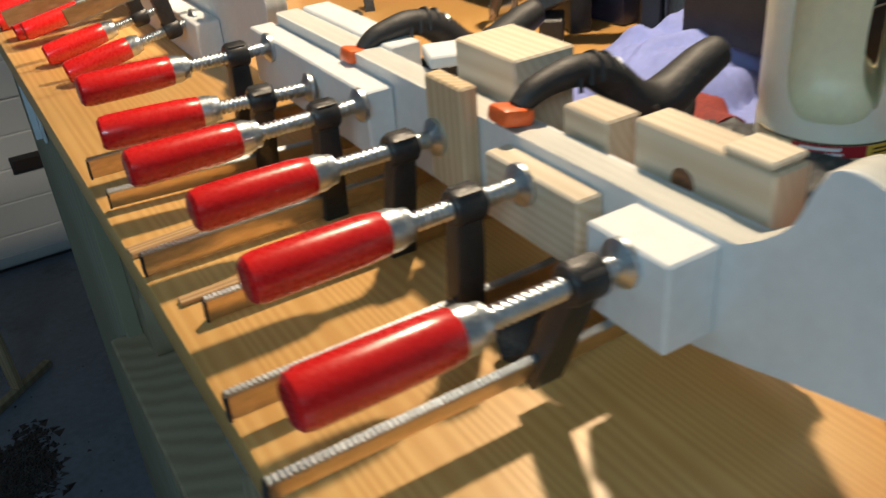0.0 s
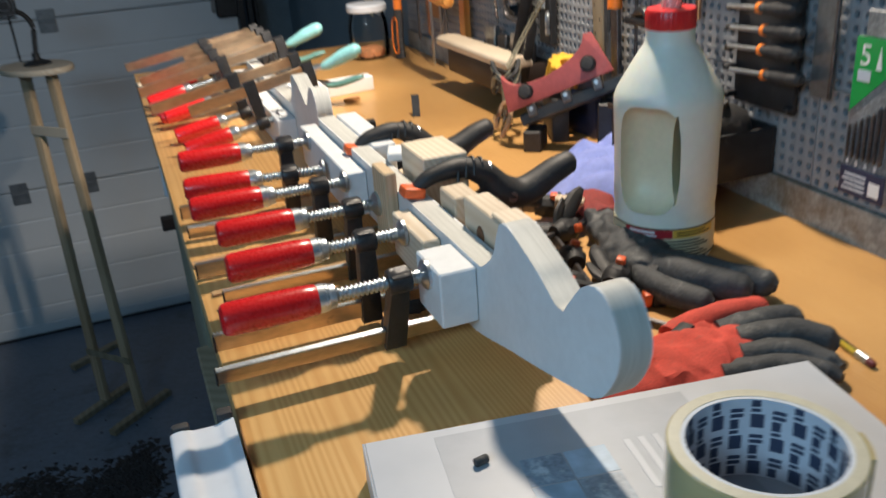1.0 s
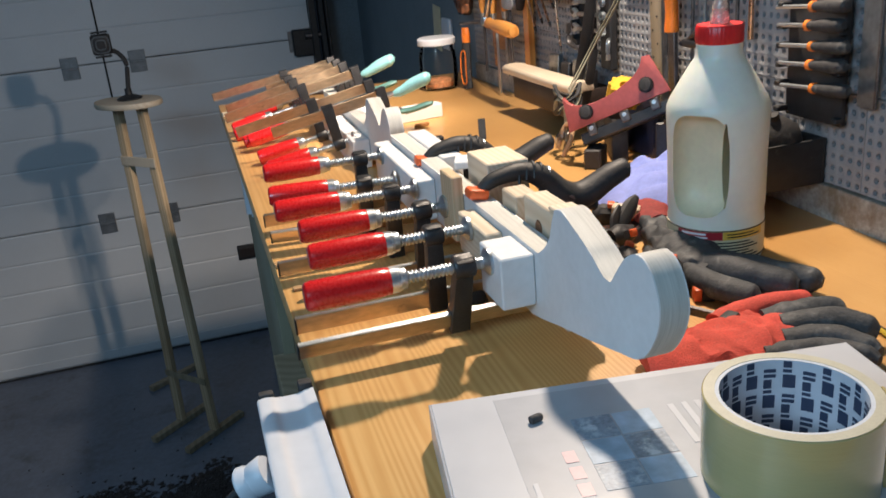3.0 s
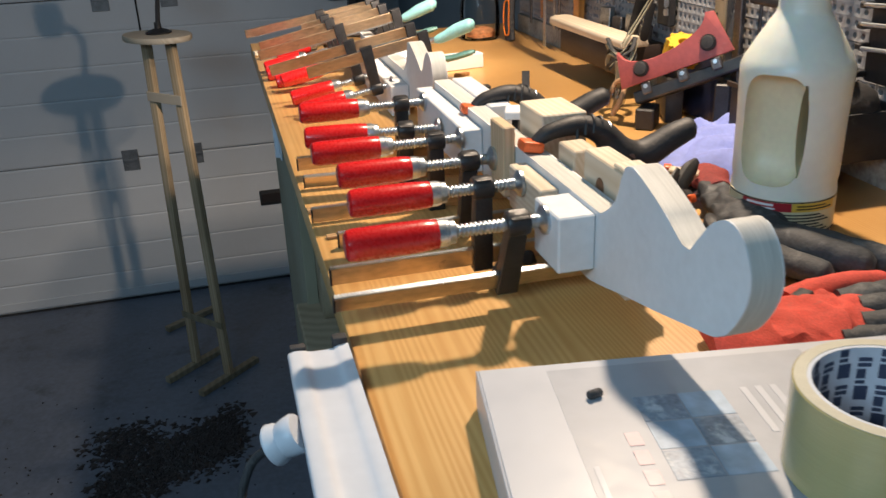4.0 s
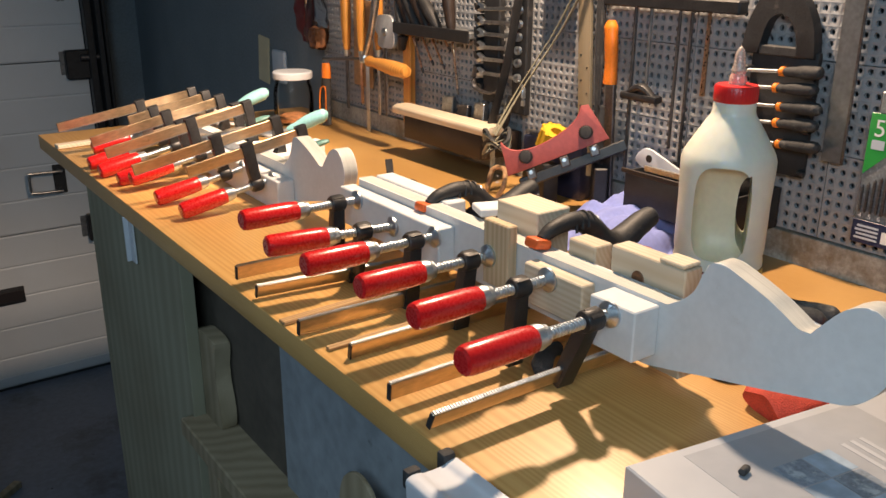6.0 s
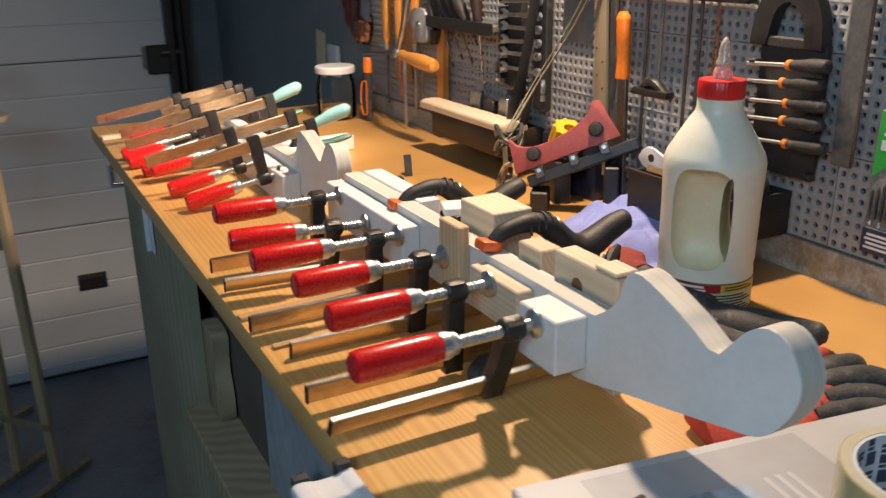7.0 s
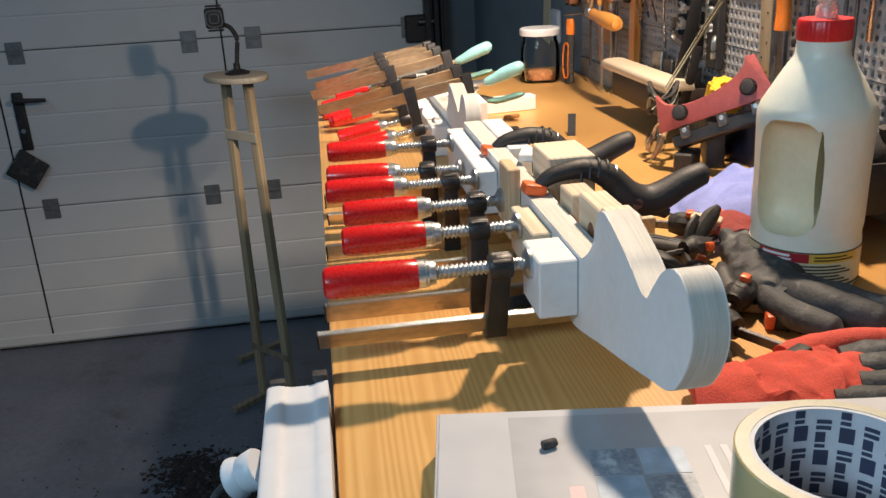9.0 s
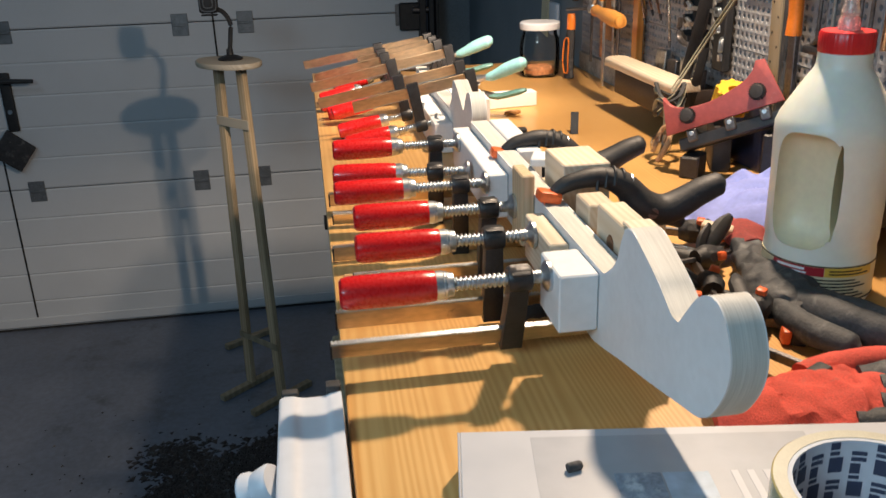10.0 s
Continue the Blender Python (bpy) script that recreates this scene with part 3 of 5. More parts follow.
def spring_clamp(m, label):
    ob = thing("spring_clamp", label, "spring clamp", m, "black spring clamps")
    arm = tube([(0.0, 0, -0.008), (0.014, 0, 0.000), (0.04, 0, 0.003), (0.062, 0, -0.006), (0.080, 0, -0.026), (0.102, 0, -0.030), (0.130, 0, -0.017), (0.146, 0, -0.011), (0.152, 0, -0.010)], [0.006, 0.008, 0.0098, 0.0125, 0.0165, 0.0150, 0.0130, 0.0115, 0.005], 14, 0.9)
    part("upper_arm", arm, "black_plastic", ob)
    low = tube([(0.0, 0, -0.052), (0.02, 0, -0.05), (0.05, 0, -0.036), (0.08, 0, -0.026), (0.10, 0, -0.034), (0.115, 0, -0.044)], [0.006, 0.010, 0.0115, 0.012, 0.011, 0.006], 12, 0.9)
    part("lower_arm", low, "black_plastic", ob)
    for i in range(6):
        a = i / 5
        x = 0.036 + 0.038 * a
        z = 0.0045 + 0.008 * math.sin(a * 2.2) - 0.019 * a * a
        part("spring_rib", tube([(x - 0.002, -0.011, z - 0.010), (x, -0.007, z + 0.0005), (x + 0.001, 0.0, z + 0.003), (x, 0.007, z + 0.0005)], 0.0014, 6), "zinc" if i > 3 else "black_plastic", ob)
    part("jaw_pad", box(-0.012, 0.008, -0.009, 0.009, -0.016, -0.006, 0.003, 2, m=pose(0, 0, 0, 0, 12, 0)), "orange_plastic", ob, "bright orange swivel pad")
    pad = box(-0.012, 0.004, -0.008, 0.008, -0.005, 0.005, 0.003, 2)
    part("jaw_pad", pad, "orange_plastic", ob, "bright orange swivel pad", m=pose(0.0, 0, -0.056))
    part("pivot_pin", rod((0.083, -0.016, -0.028), (0.083, 0.016, -0.028), 0.005), "dark_steel", ob)
    return ob


spring_clamp(pose(0.188, 0.279, 1.008, 0, 0, 0), "black spring clamp with orange pads gripping the board")
spring_clamp(pose(0.187, 0.461, 0.998, 0, 0, -1), "black spring clamp with orange pads at the board's middle")


block("wood_block", "square pine block behind the white board", 0.2035, 0.246, 0.303, 0.364, 0.965, 1.016, "pine")
block("wood_block", "flat pine strip behind the white board", 0.2, 0.25, 0.29, 0.44, 0.945, 0.9648, "pine")
block("wood_block", "small notched pine block", 0.2, 0.222, 0.222, 0.256, 0.96, 1.006, "pine")
blk = block("wood_block", "long pine block with a knot and sawn notches", 0.2005, 0.222, 0.124, 0.204, 0.958, 1.014, "pine")
part("end_step", box(-0.0105, 0.0105, -0.038, -0.012, 0.0565, 0.060, 0.001), "pine", blk)
part("knot", lathe([(0.0, 0.0), (0.007, 0.0002), (0.006, 0.001), (0.0, 0.0012)], 14, along((-0.0108, 0.008, 0.035), (-1, 0.008, 0.035))), "knot", blk, "dark brown knot")
block("packing_strip", "black rubber packing strip under the blocks", 0.1975, 0.216, 0.115, 0.285, 0.951, 0.9578, "black_rubber")
block("wood_support", "pine batten under the packing blocks", 0.199, 0.232, 0.12, 0.44, 0.9205, 0.944, "pine")
block("wood_offcut", "thin white strip across the clamps", 0.197, 0.235, 0.37, 0.40, 0.995, 1.003, m=pose(0, 0, 0, 0, 0, -20))
block("wood_offcut", "white painted packing strip behind the board", 0.198, 0.222, 0.44, 0.59, 0.93, 0.994)
block("wood_offcut", "light grey wood offcut under the spring clamp", 0.275, 0.335, 0.38, 0.41, 0.9005, 0.925, "pine")
thing("steel_strip", "small flat steel strip standing on the bench", "metal strip", pose(0.388, 0.86, BZ, -25, 0, -18), bm=box(-0.006, 0.006, -0.001, 0.001, 0.0, 0.035, 0.0004), material="black_iron")
thing("wood_chip", "small brown wood chip on the bench", "wood chip", pose(0.33, 1.02, BZ + 0.0005, 0, 0, 12), bm=prism([(-0.016, 0), (-0.01, 0.008), (0.012, 0.009), (0.015, 0.001), (0, -0.004)], 0, 0.006, "XY", 0.001), material="stained_wood")

# ---------- glue bottle ----------


def shell(r, a0, a1, z0, z1, thick=0.0004, seg=24):
    """A curved strip round the z axis."""
    bm = bmesh.new()
    rows = []
    for i in range(seg + 1):
        a = radians(a0 + (a1 - a0) * i / seg)
        rows.append([bm.verts.new((q * math.cos(a), q * math.sin(a), z)) for q, z in ((r, z0), (r + thick, z0), (r + thick, z1), (r, z1))])
    for p, q in zip(rows, rows[1:]):
        for k in range(4):
            bm.faces.new((p[k], p[(k + 1) % 4], q[(k + 1) % 4], q[k]))
    bm.faces.new(rows[0])
    bm.faces.new(rows[-1])
    return bm


def glue_bottle(x, y):
    ob = thing("glue_bottle", "large milky white glue jug with red cap and grip hole", "bottle", pose(x, y, BZ) @ Matrix.Diagonal((1, 1, 1.05, 1)))
    R = 0.0462
    prof = [(0, 0.0), (R - 0.005, 0.0), (R - 0.0015, 0.0015), (R, 0.005), (R, 0.04), (R - 0.001, 0.046), (R + 0.0002, 0.052), (R + 0.0004, 0.10), (R + 0.0016, 0.135), (R + 0.0016, 0.143), (R - 0.001, 0.150), (R - 0.012, 0.168), (0.0265, 0.180), (0.0225, 0.1855), (0.0212, 0.190), (0.0208, 0.203), (0.0, 0.203)]
    body = lathe(prof, 64)
    body_ob = part("jug_body", body, ["milky_plastic", "glue_stain"], ob, "translucent milky plastic jug body")
    # a rounded hollow on the front, and a slot behind the handle
    hollow = bmesh.new()
    bmesh.ops.create_uvsphere(hollow, u_segments=40, v_segments=24, radius=1.0)
    for v in hollow.verts:
        a = v.co.copy()
        v.co = Vector((a.x * 0.025, math.copysign(abs(a.y) ** 0.6, a.y) * 0.0285, math.copysign(abs(a.z) ** 0.55, a.z) * 0.047))
    hollow.transform(Matrix.Rotation(radians(214), 4, "Z") @ Matrix.Translation((R - 0.002, 0, 0.095)))
    slot = prism(spline([(0.020, 0.060), (0.016, 0.066), (0.0135, 0.080), (0.013, 0.100), (0.0145, 0.120), (0.020, 0.132), (0.0245, 0.132), (0.025, 0.095), (0.0245, 0.060)], 4, True), -0.08, 0.08, "XZ")
    slot.transform(Matrix.Rotation(radians(36 - 90), 4, "Z"))
    cutters = []
    for bm in (hollow, slot):
        cutter = new("grip_cutter", finish("grip_cutter", bm, ["milky_plastic", "glue_stain"]))
        for p in cutter.data.polygons:
            p.material_index = 1
        cutter.matrix_world = ob.matrix_world.copy()
        mod = body_ob.modifiers.new("grip", "BOOLEAN")
        mod.object, mod.operation, mod.solver = cutter, "DIFFERENCE", "EXACT"
        cutters.append(cutter)
    bpy.context.view_layer.update()
    baked = bpy.data.meshes.new_from_object(body_ob.evaluated_get(bpy.context.evaluated_depsgraph_get()))
    body_ob.modifiers.clear()
    body_ob.data = baked
    baked.set_sharp_from_angle(angle=radians(50))
    for cutter in cutters:
        bpy.data.objects.remove(cutter)
    cap = lathe([(0.018, 0.198), (0.0212, 0.1985), (0.0218, 0.200), (0.0218, 0.2125), (0.0205, 0.2145), (0.012, 0.2150), (0.0, 0.2150)], 120)
    for i, v in enumerate(cap.verts):
        if math.hypot(v.co.x, v.co.y) > 0.0216 and i % 3 == 0:
            v.co.x, v.co.y = v.co.x * 0.975, v.co.y * 0.975
    c = part("cap", cap, "red_cap", ob, "ribbed red screw cap")
    part("nozzle", lathe([(0.0088, 0.2148), (0.0084, 0.222), (0.0066, 0.2255), (0.0074, 0.228), (0.0058, 0.233), (0.0050, 0.241), (0.0042, 0.2455), (0.0024, 0.2485), (0, 0.251)], 20), "clear_tip", c, "clear plastic nozzle with dried glue")
    lab = part("label", shell(R, 150, 330, 0.006, 0.0365, seg=48), "label_cream", ob, "cream paper label with red and yellow panels")
    part("label_panel", shell(R + 0.0004, 190, 245, 0.0275, 0.0350), "label_red", lab)
    part("label_panel", shell(R + 0.0004, 245.5, 300, 0.0275, 0.0350), "label_yellow", lab)
    part("label_line", shell(R + 0.0004, 150, 330, 0.0353, 0.0362, seg=48), "label_dark", lab)
    part("label_line", shell(R + 0.0004, 150, 330, 0.0065, 0.0078, seg=48), "label_dark", lab)
    part("text_bar", shell(R + 0.0008, 196, 226, 0.0318, 0.0338), "label_white", lab)
    part("text_bar", shell(R + 0.0008, 212, 228, 0.0290, 0.0304), "label_white", lab)
    for i in range(6):
        z = 0.0102 + i * 0.0028
        part("text_bar", shell(R + 0.0008, 200 + 4 * (i % 2), 292 - 7 * (i % 3), z, z + 0.0011), "label_dark", lab)
    for i in range(2):
        part("text_bar", shell(R + 0.0008, 250, 294 - 9 * i, 0.0295 + 0.0026 * i, 0.0305 + 0.0026 * i), "label_dark", lab)
    return ob


glue_bottle(0.424, 0.258)

# ---------- book, tape roll and near things ----------


def book():
    m = pose(0.0655, 0.051, BZ, 0, 0, -9.0)
    ob = thing("book", "large white book lying flat with a pale printed cover", "book", m)
    W, H, T = 0.302, 0.225, 0.0275
    part("pages", box(0.002, W - 0.003, -H + 0.003, -0.003, 0.0015, T - 0.0015, 0.0003), "page_edges", ob)
    c = part("front_cover", box(0, W, -H, 0, T - 0.0015, T, 0.0006), "paper", ob, "glossy white laminated cover")
    part("back_cover", box(0, W, -H, 0, 0, 0.0015, 0.0006), "paper", ob)
    part("spine", box(-0.0015, -0.0001, -H, 0, 0.0, T, 0.0005), "paper", ob)
    t = T + 0.0001

    def flat(name, x0, x1, y0, y1, material, up=0.0):
        part(name, box(x0, x1, y0, y1, t + up - 0.0001, t + up + 0.0001, 0), material, c)
    flat("cover_panel", 0.042, 0.205, -H + 0.006, -0.008, "print_grey")
    for i, (x, y, mt) in enumerate([(0.085, -0.070, "print_dark"), (0.112, -0.070, "print_blue"), (0.085, -0.096, "print_blue"), (0.112, -0.096, "print_dark"), (0.085, -0.122, "print_dark"), (0.112, -0.122, "print_blue")]):
        flat("cover_photo", x, x + 0.0258, y, y + 0.0245, mt, 0.0003)
    for i in range(7):
        flat("title_bar", 0.070, 0.078, -0.19 + i * 0.0165, -0.19 + i * 0.0165 + 0.012, "print_pink", 0.0003)
    for i in range(3):
        flat("text_bar", 0.150 + i * 0.009, 0.154 + i * 0.009, -0.09 - 0.006 * i, -0.045, "paper", 0.0003)
    flat("text_bar", 0.046, 0.049, -0.14, -0.105, "paper", 0.0003)
    return ob


book()
thing("rubber_plug", "small black rubber plug lying on the book", "plug", pose(0.122, 0.0, BZ + 0.0276 + 0.0028, 0, 90, 12), bm=lathe([(0, -0.0045), (0.0025, -0.0045), (0.0028, -0.004), (0.0028, 0.003), (0.0022, 0.0042), (0, 0.0045)], 12), material="black_rubber")


def tape_roll(x, y):
    ob = thing("tape_roll", "roll of clear yellowish packing tape on the book", "tape roll", pose(x, y, BZ + 0.0278))
    h, r, ri = 0.050, 0.0475, 0.0405
    part("tape", lathe([(ri, 0.0005), (r - 0.0005, 0.0), (r, 0.0005), (r, h - 0.0005), (r - 0.0005, h), (ri, h - 0.0006), (ri, 0.0005)], 72), "tape_film", ob)
    part("loose_end", shell(r + 0.0002, -42, -16, 0.0, h - 0.0004, 0.0016, 8), "tape_film", ob, "folded loose tape end")
    part("tape_edge", lathe([(ri, h), (r - 0.0008, h), (r - 0.0008, h + 0.0003), (ri, h + 0.0003), (ri, h)], 72), "tape_side", ob, "pale cream wound edge")
    core = lathe([(ri - 0.0022, 0.0), (ri, 0.0), (ri, h), (ri - 0.0022, h), (ri - 0.0022, 0.0)], 72)
    c = part("core", core, "tape_core", ob, "white cardboard core printed with dark marks")
    # printed repeat: plain bars and blocks one above the other
    rr = ri - 0.0026
    marks = [(0.0, 0.0086, 10.5, 0), (0.0100, 0.0120, 10.5, 3.2), (0.0132, 0.0190, 10.5, 3.4), (0.0204, 0.0226, 10.5, 0), (0.0238, 0.0260, 10.5, 0)]
    for col in range(22):
        a = col * 360 / 22
        for row in range(3):
            for dz0, dz1, a1, a0 in marks:
                z0 = row * 0.0305 - 0.0165 * (1 + col % 2) + 0.004 + dz0
                z0, z1 = max(z0, 0.0012), min(z0 + dz1 - dz0, h - 0.0008)
                if z1 - z0 > 0.0008:
                    part("printed_bar", shell(rr, a + a0, a + a1, z0, z1, 0.0003, 3), "tape_print", c)
    return ob


tape_roll(0.230, -0.107)


def trim_strip():
    ob = thing("trim_strip", "white moulded plastic trim strip along the bench edge", "trim strip", pose(0, 0, BZ))
    prof = spline([(-0.0465, -0.002), (-0.0462, 0.0055), (-0.037, 0.0066), (-0.030, 0.0046), (-0.016, 0.0044), (-0.010, 0.0062), (-0.003, 0.0070)], 5)
    poly = prof + [(-0.002, -0.010), (-0.0465, -0.012)]
    part("moulding", prism(poly, -0.62, 0.150, "XZ", 0.0006), "white_pvc", ob)
    part("end_cap", box(-0.045, -0.033, 0.150, 0.158, -0.006, 0.009, 0.002, 2), "black_rubber", ob, "black end clip")
    part("end_cap", box(-0.014, -0.003, 0.150, 0.160, -0.004, 0.0115, 0.002, 2), "black_rubber", ob, "black end clip")
    part("mounting_rail", box(-0.040, -0.0005, -0.60, 0.145, -0.028, -0.011, 0.001), "steel", ob)
    return ob


trim_strip()


def plug():
    ob = thing("power_plug", "white mains plug with a black cable beside the trim", "plug", pose(-0.048, 0.062, BZ + 0.004, 0, 0, 0) @ Matrix.Scale(0.72, 4))
    part("plug_body", lathe([(0, -0.001), (0.017, -0.001), (0.0185, 0.002), (0.0175, 0.011), (0.0160, 0.016), (0.0185, 0.021), (0.0195, 0.026), (0.0185, 0.028), (0, 0.027)], 28, along((-0.0005, 0.0, -0.008), (-1, 0.25, -0.55))), "white_pvc", ob)
    part("cable", tube([(-0.022, 0.006, -0.020), (-0.046, 0.018, -0.046), (-0.058, 0.0, -0.084), (-0.034, -0.05, -0.108), (0.0, -0.065, -0.085), (0.014, -0.055, -0.045)], 0.0042, 10), "black_rubber", ob, "black rubber mains cable")
    return ob


plug()


def pencil():
    ob = thing("pencil", "short yellow pencil with a worn eraser on the bench", "pencil", Matrix.Translation((0.438, 0.076, BZ + 0.0030)) @ along((0, 0, 0), (-0.009, -0.068, 0.0)) @ Matrix.Diagonal((0.8, 0.8, 1, 1)))
    part("shaft", lathe([(0.0036, 0.016), (0.0036, 0.052)], 6), "pencil_yellow", ob)
    part("tip", lathe([(0.0, 0.0), (0.0008, 0.003), (0.0034, 0.016)], 10), "raw_wood", ob)
    part("ferrule", lathe([(0.0038, 0.052), (0.0040, 0.054), (0.0037, 0.057), (0.0040, 0.060), (0.0038, 0.064)], 16), "zinc", ob)
    part("eraser", lathe([(0.0036, 0.064), (0.0036, 0.068), (0.0026, 0.070), (0, 0.0702)], 14), "maroon", ob)
    part("stripe", box(-0.0008, 0.0008, 0.0030, 0.0040, 0.017, 0.051, 0), "label_dark", ob)
    return ob


pencil()

# ---------- gloves, rag, pile of black clamps ----------


def glove(label, palm, cuff, fingers, back, cuff_skin):
    """Palm, cuff and fingers as soft sweeps; each finger is a part."""
    ob = thing("work_glove", label, "glove", None, "work gloves")
    part("palm", rough_up(tube(palm[0], palm[1], 40, palm[2], steps=20), 0.0058, 75, 3), back, ob)
    part("cuff", rough_up(tube(cuff[0], cuff[1], 24, 0.5, steps=10), 0.004, 60, 7), cuff_skin, ob, "knitted red cuff")
    for i, (pts, r, skin) in enumerate(fingers):
        part("finger", rough_up(tube(pts, [r * 0.95, r * 1.06, r * 1.04, r * 0.96, r * 0.45], 16, 0.92, steps=7), 0.0014, 70, i * 5), skin, ob, "black latex-coated finger" if skin == "glove_black" else "red knitted finger")
    return ob


glove("black coated work glove with a red cuff beside the jug",
      ([(0.394, 0.322, 0.917), (0.380, 0.272, 0.917), (0.372, 0.222, 0.916), (0.378, 0.180, 0.914)], [0.017, 0.021, 0.031, 0.024], 0.55),
      ([(0.407, 0.366, 0.919), (0.401, 0.345, 0.919), (0.393, 0.318, 0.917)], [0.021, 0.019, 0.0175]),
      [([(0.390, 0.204, 0.914), (0.405, 0.170, 0.916), (0.421, 0.146, 0.915), (0.435, 0.129, 0.914), (0.441, 0.121, 0.913)], 0.0132, "glove_black"),
       ([(0.372, 0.198, 0.917), (0.380, 0.162, 0.921), (0.396, 0.143, 0.918), (0.411, 0.129, 0.915), (0.417, 0.122, 0.914)], 0.0142, "glove_black"),
       ([(0.356, 0.196, 0.914), (0.357, 0.162, 0.914), (0.366, 0.142, 0.913), (0.374, 0.127, 0.912), (0.378, 0.120, 0.912)], 0.0118, "glove_black")],
      "glove_black", "glove_dull")
glove("red knitted work glove with black coated fingers",
      ([(0.262, 0.062, 0.911), (0.290, 0.060, 0.912), (0.325, 0.064, 0.913), (0.366, 0.062, 0.911)], [0.030, 0.034, 0.037, 0.028], 0.34),
      ([(0.238, 0.066, 0.908), (0.252, 0.064, 0.910), (0.275, 0.061, 0.912)], [0.020, 0.026, 0.030]),
      [([(0.315, 0.092, 0.914), (0.348, 0.098, 0.916), (0.378, 0.100, 0.915), (0.402, 0.100, 0.913), (0.411, 0.099, 0.911)], 0.0108, "glove_red"),
       ([(0.350, 0.078, 0.915), (0.374, 0.073, 0.918), (0.397, 0.072, 0.917), (0.413, 0.072, 0.914), (0.421, 0.072, 0.912)], 0.0115, "glove_black"),
       ([(0.352, 0.060, 0.916), (0.378, 0.053, 0.919), (0.397, 0.045, 0.918), (0.410, 0.035, 0.914), (0.416, 0.029, 0.912)], 0.0118, "glove_black"),
       ([(0.344, 0.046, 0.913), (0.363, 0.040, 0.914), (0.379, 0.031, 0.914), (0.390, 0.014, 0.912), (0.394, 0.003, 0.911)], 0.0110, "glove_black"),
       ([(0.318, 0.034, 0.912), (0.345, 0.028, 0.913), (0.368, 0.020, 0.912), (0.383, 0.006, 0.911), (0.388, -0.004, 0.910)], 0.0095, "glove_black")],
      "glove_red", "glove_red")


def rag():
    bm = bmesh.new()
    bmesh.ops.create_grid(bm, x_segments=56, y_segments=56, size=0.5)
    for v in bm.verts:
        x, y = v.co.x, v.co.y
        r = math.hypot(x, y) * 2
        h = max(0.0, 1 - r * r) ** 0.7
        p = Vector((x * 2.6, y * 2.6, 0.7))
        q = p + 0.5 * Vector(noise.noise_vector(p * 0.9))
        fold = 0.9 * abs(noise.noise(q * 0.9)) + 0.45 * abs(noise.noise(q * 2.0 + Vector((4, 1, 0)))) + 0.12 * abs(noise.noise(q * 4.2))
        v.co = Vector((x * 0.20, y * 0.165, 0.001 + h * (0.024 + 0.048 * fold)))
        v.co.x += 0.012 * noise.noise(p * 1.7 + Vector((9, 0, 0)))
        v.co.y += 0.012 * noise.noise(p * 1.7 + Vector((0, 9, 0)))
    low = bmesh.ops.solidify(bm, geom=bm.faces[:], thickness=0.0006)
    return thing("blue_rag", "crumpled blue-violet paper rag on the bench", "rag", pose(0.487, 0.452, BZ + 0.001, 0, 0, 25), bm=bm, material="rag_blue")


rag()


def trigger_clamp(m, label, seed):
    """Small black plastic one-hand clamp heaped on the bench."""
    ob = thing("trigger_clamp", label, "clamp", m, "heap of black plastic clamps")
    part("bar", box(-0.07, 0.07, -0.0022, 0.0022, -0.004, 0.004, 0.0006), "dark_steel", ob)
    part("body", tube([(-0.012, 0, 0.002), (0.0, 0, 0.003), (0.018, 0, 0.002)], [0.009, 0.0125, 0.009], 10, 1.0), "black_plastic", ob)
    part("grip", tube([(0.004, 0, -0.004), (0.014, 0.012, -0.003), (0.03, 0.026, -0.001), (0.042, 0.034, 0.0)], [0.007, 0.009, 0.0085, 0.004], 10, 0.8), "black_plastic", ob)
    part("trigger", tube([(-0.004, 0.004, 0), (0.002, 0.018, 0), (0.014, 0.03, 0)], [0.005, 0.0055, 0.003], 8, 0.6), "black_plastic", ob)
    part("jaw", box(-0.076, -0.064, -0.006, 0.028, -0.006, 0.006, 0.002, 2), "black_plastic", ob)
    part("jaw_pad", box(-0.064, -0.057, 0.014, 0.028, -0.006, 0.006, 0.002, 2), "orange_plastic", ob, "bright orange pad")
    part("release_button", lathe([(0, 0.008), (0.0065, 0.008), (0.0065, 0.013), (0.005, 0.0145), (0.0, 0.0145)], 14), "black_rubber", ob)
    part("release_lever", box(0.004, 0.012, -0.004, 0.004, 0.010, 0.019, 0.0015, 2), "orange_plastic", ob, "orange release lever")
    return ob


for i, (x, y, z, rx, ry, rz) in enumerate([(0.330, 0.190, 0.916, 8, -6, 40), (0.300, 0.150, 0.913, -10, 5, 110), (0.318, 0.245, 0.914, 20, 4, 75), (0.345, 0.315, 0.913, 70, 3, 20), (0.295, 0.205, 0.911, 0, -4, 160), (0.360, 0.375, 0.914, 12, 2, -30), (0.290, 0.300, 0.912, 5, 3, 62)]):
    trigger_clamp(pose(x, y, z, rx, ry, rz), "black plastic one-hand clamp with orange pads in a heap", i)
thing("grey_knob", "round grey plastic knob in the heap of clamps", "knob", pose(0.276, 0.128, BZ), bm=lathe([(0, 0), (0.017, 0), (0.018, 0.004), (0.015, 0.011), (0.008, 0.0155), (0, 0.0165)], 24), material="black_rubber")
block("wood_offcut", "small grey scrap of wood in the clamp heap", 0.362, 0.392, 0.350, 0.362, 0.918, 0.930, "pine", m=pose(0, 0, 0, 10, 5, -35))


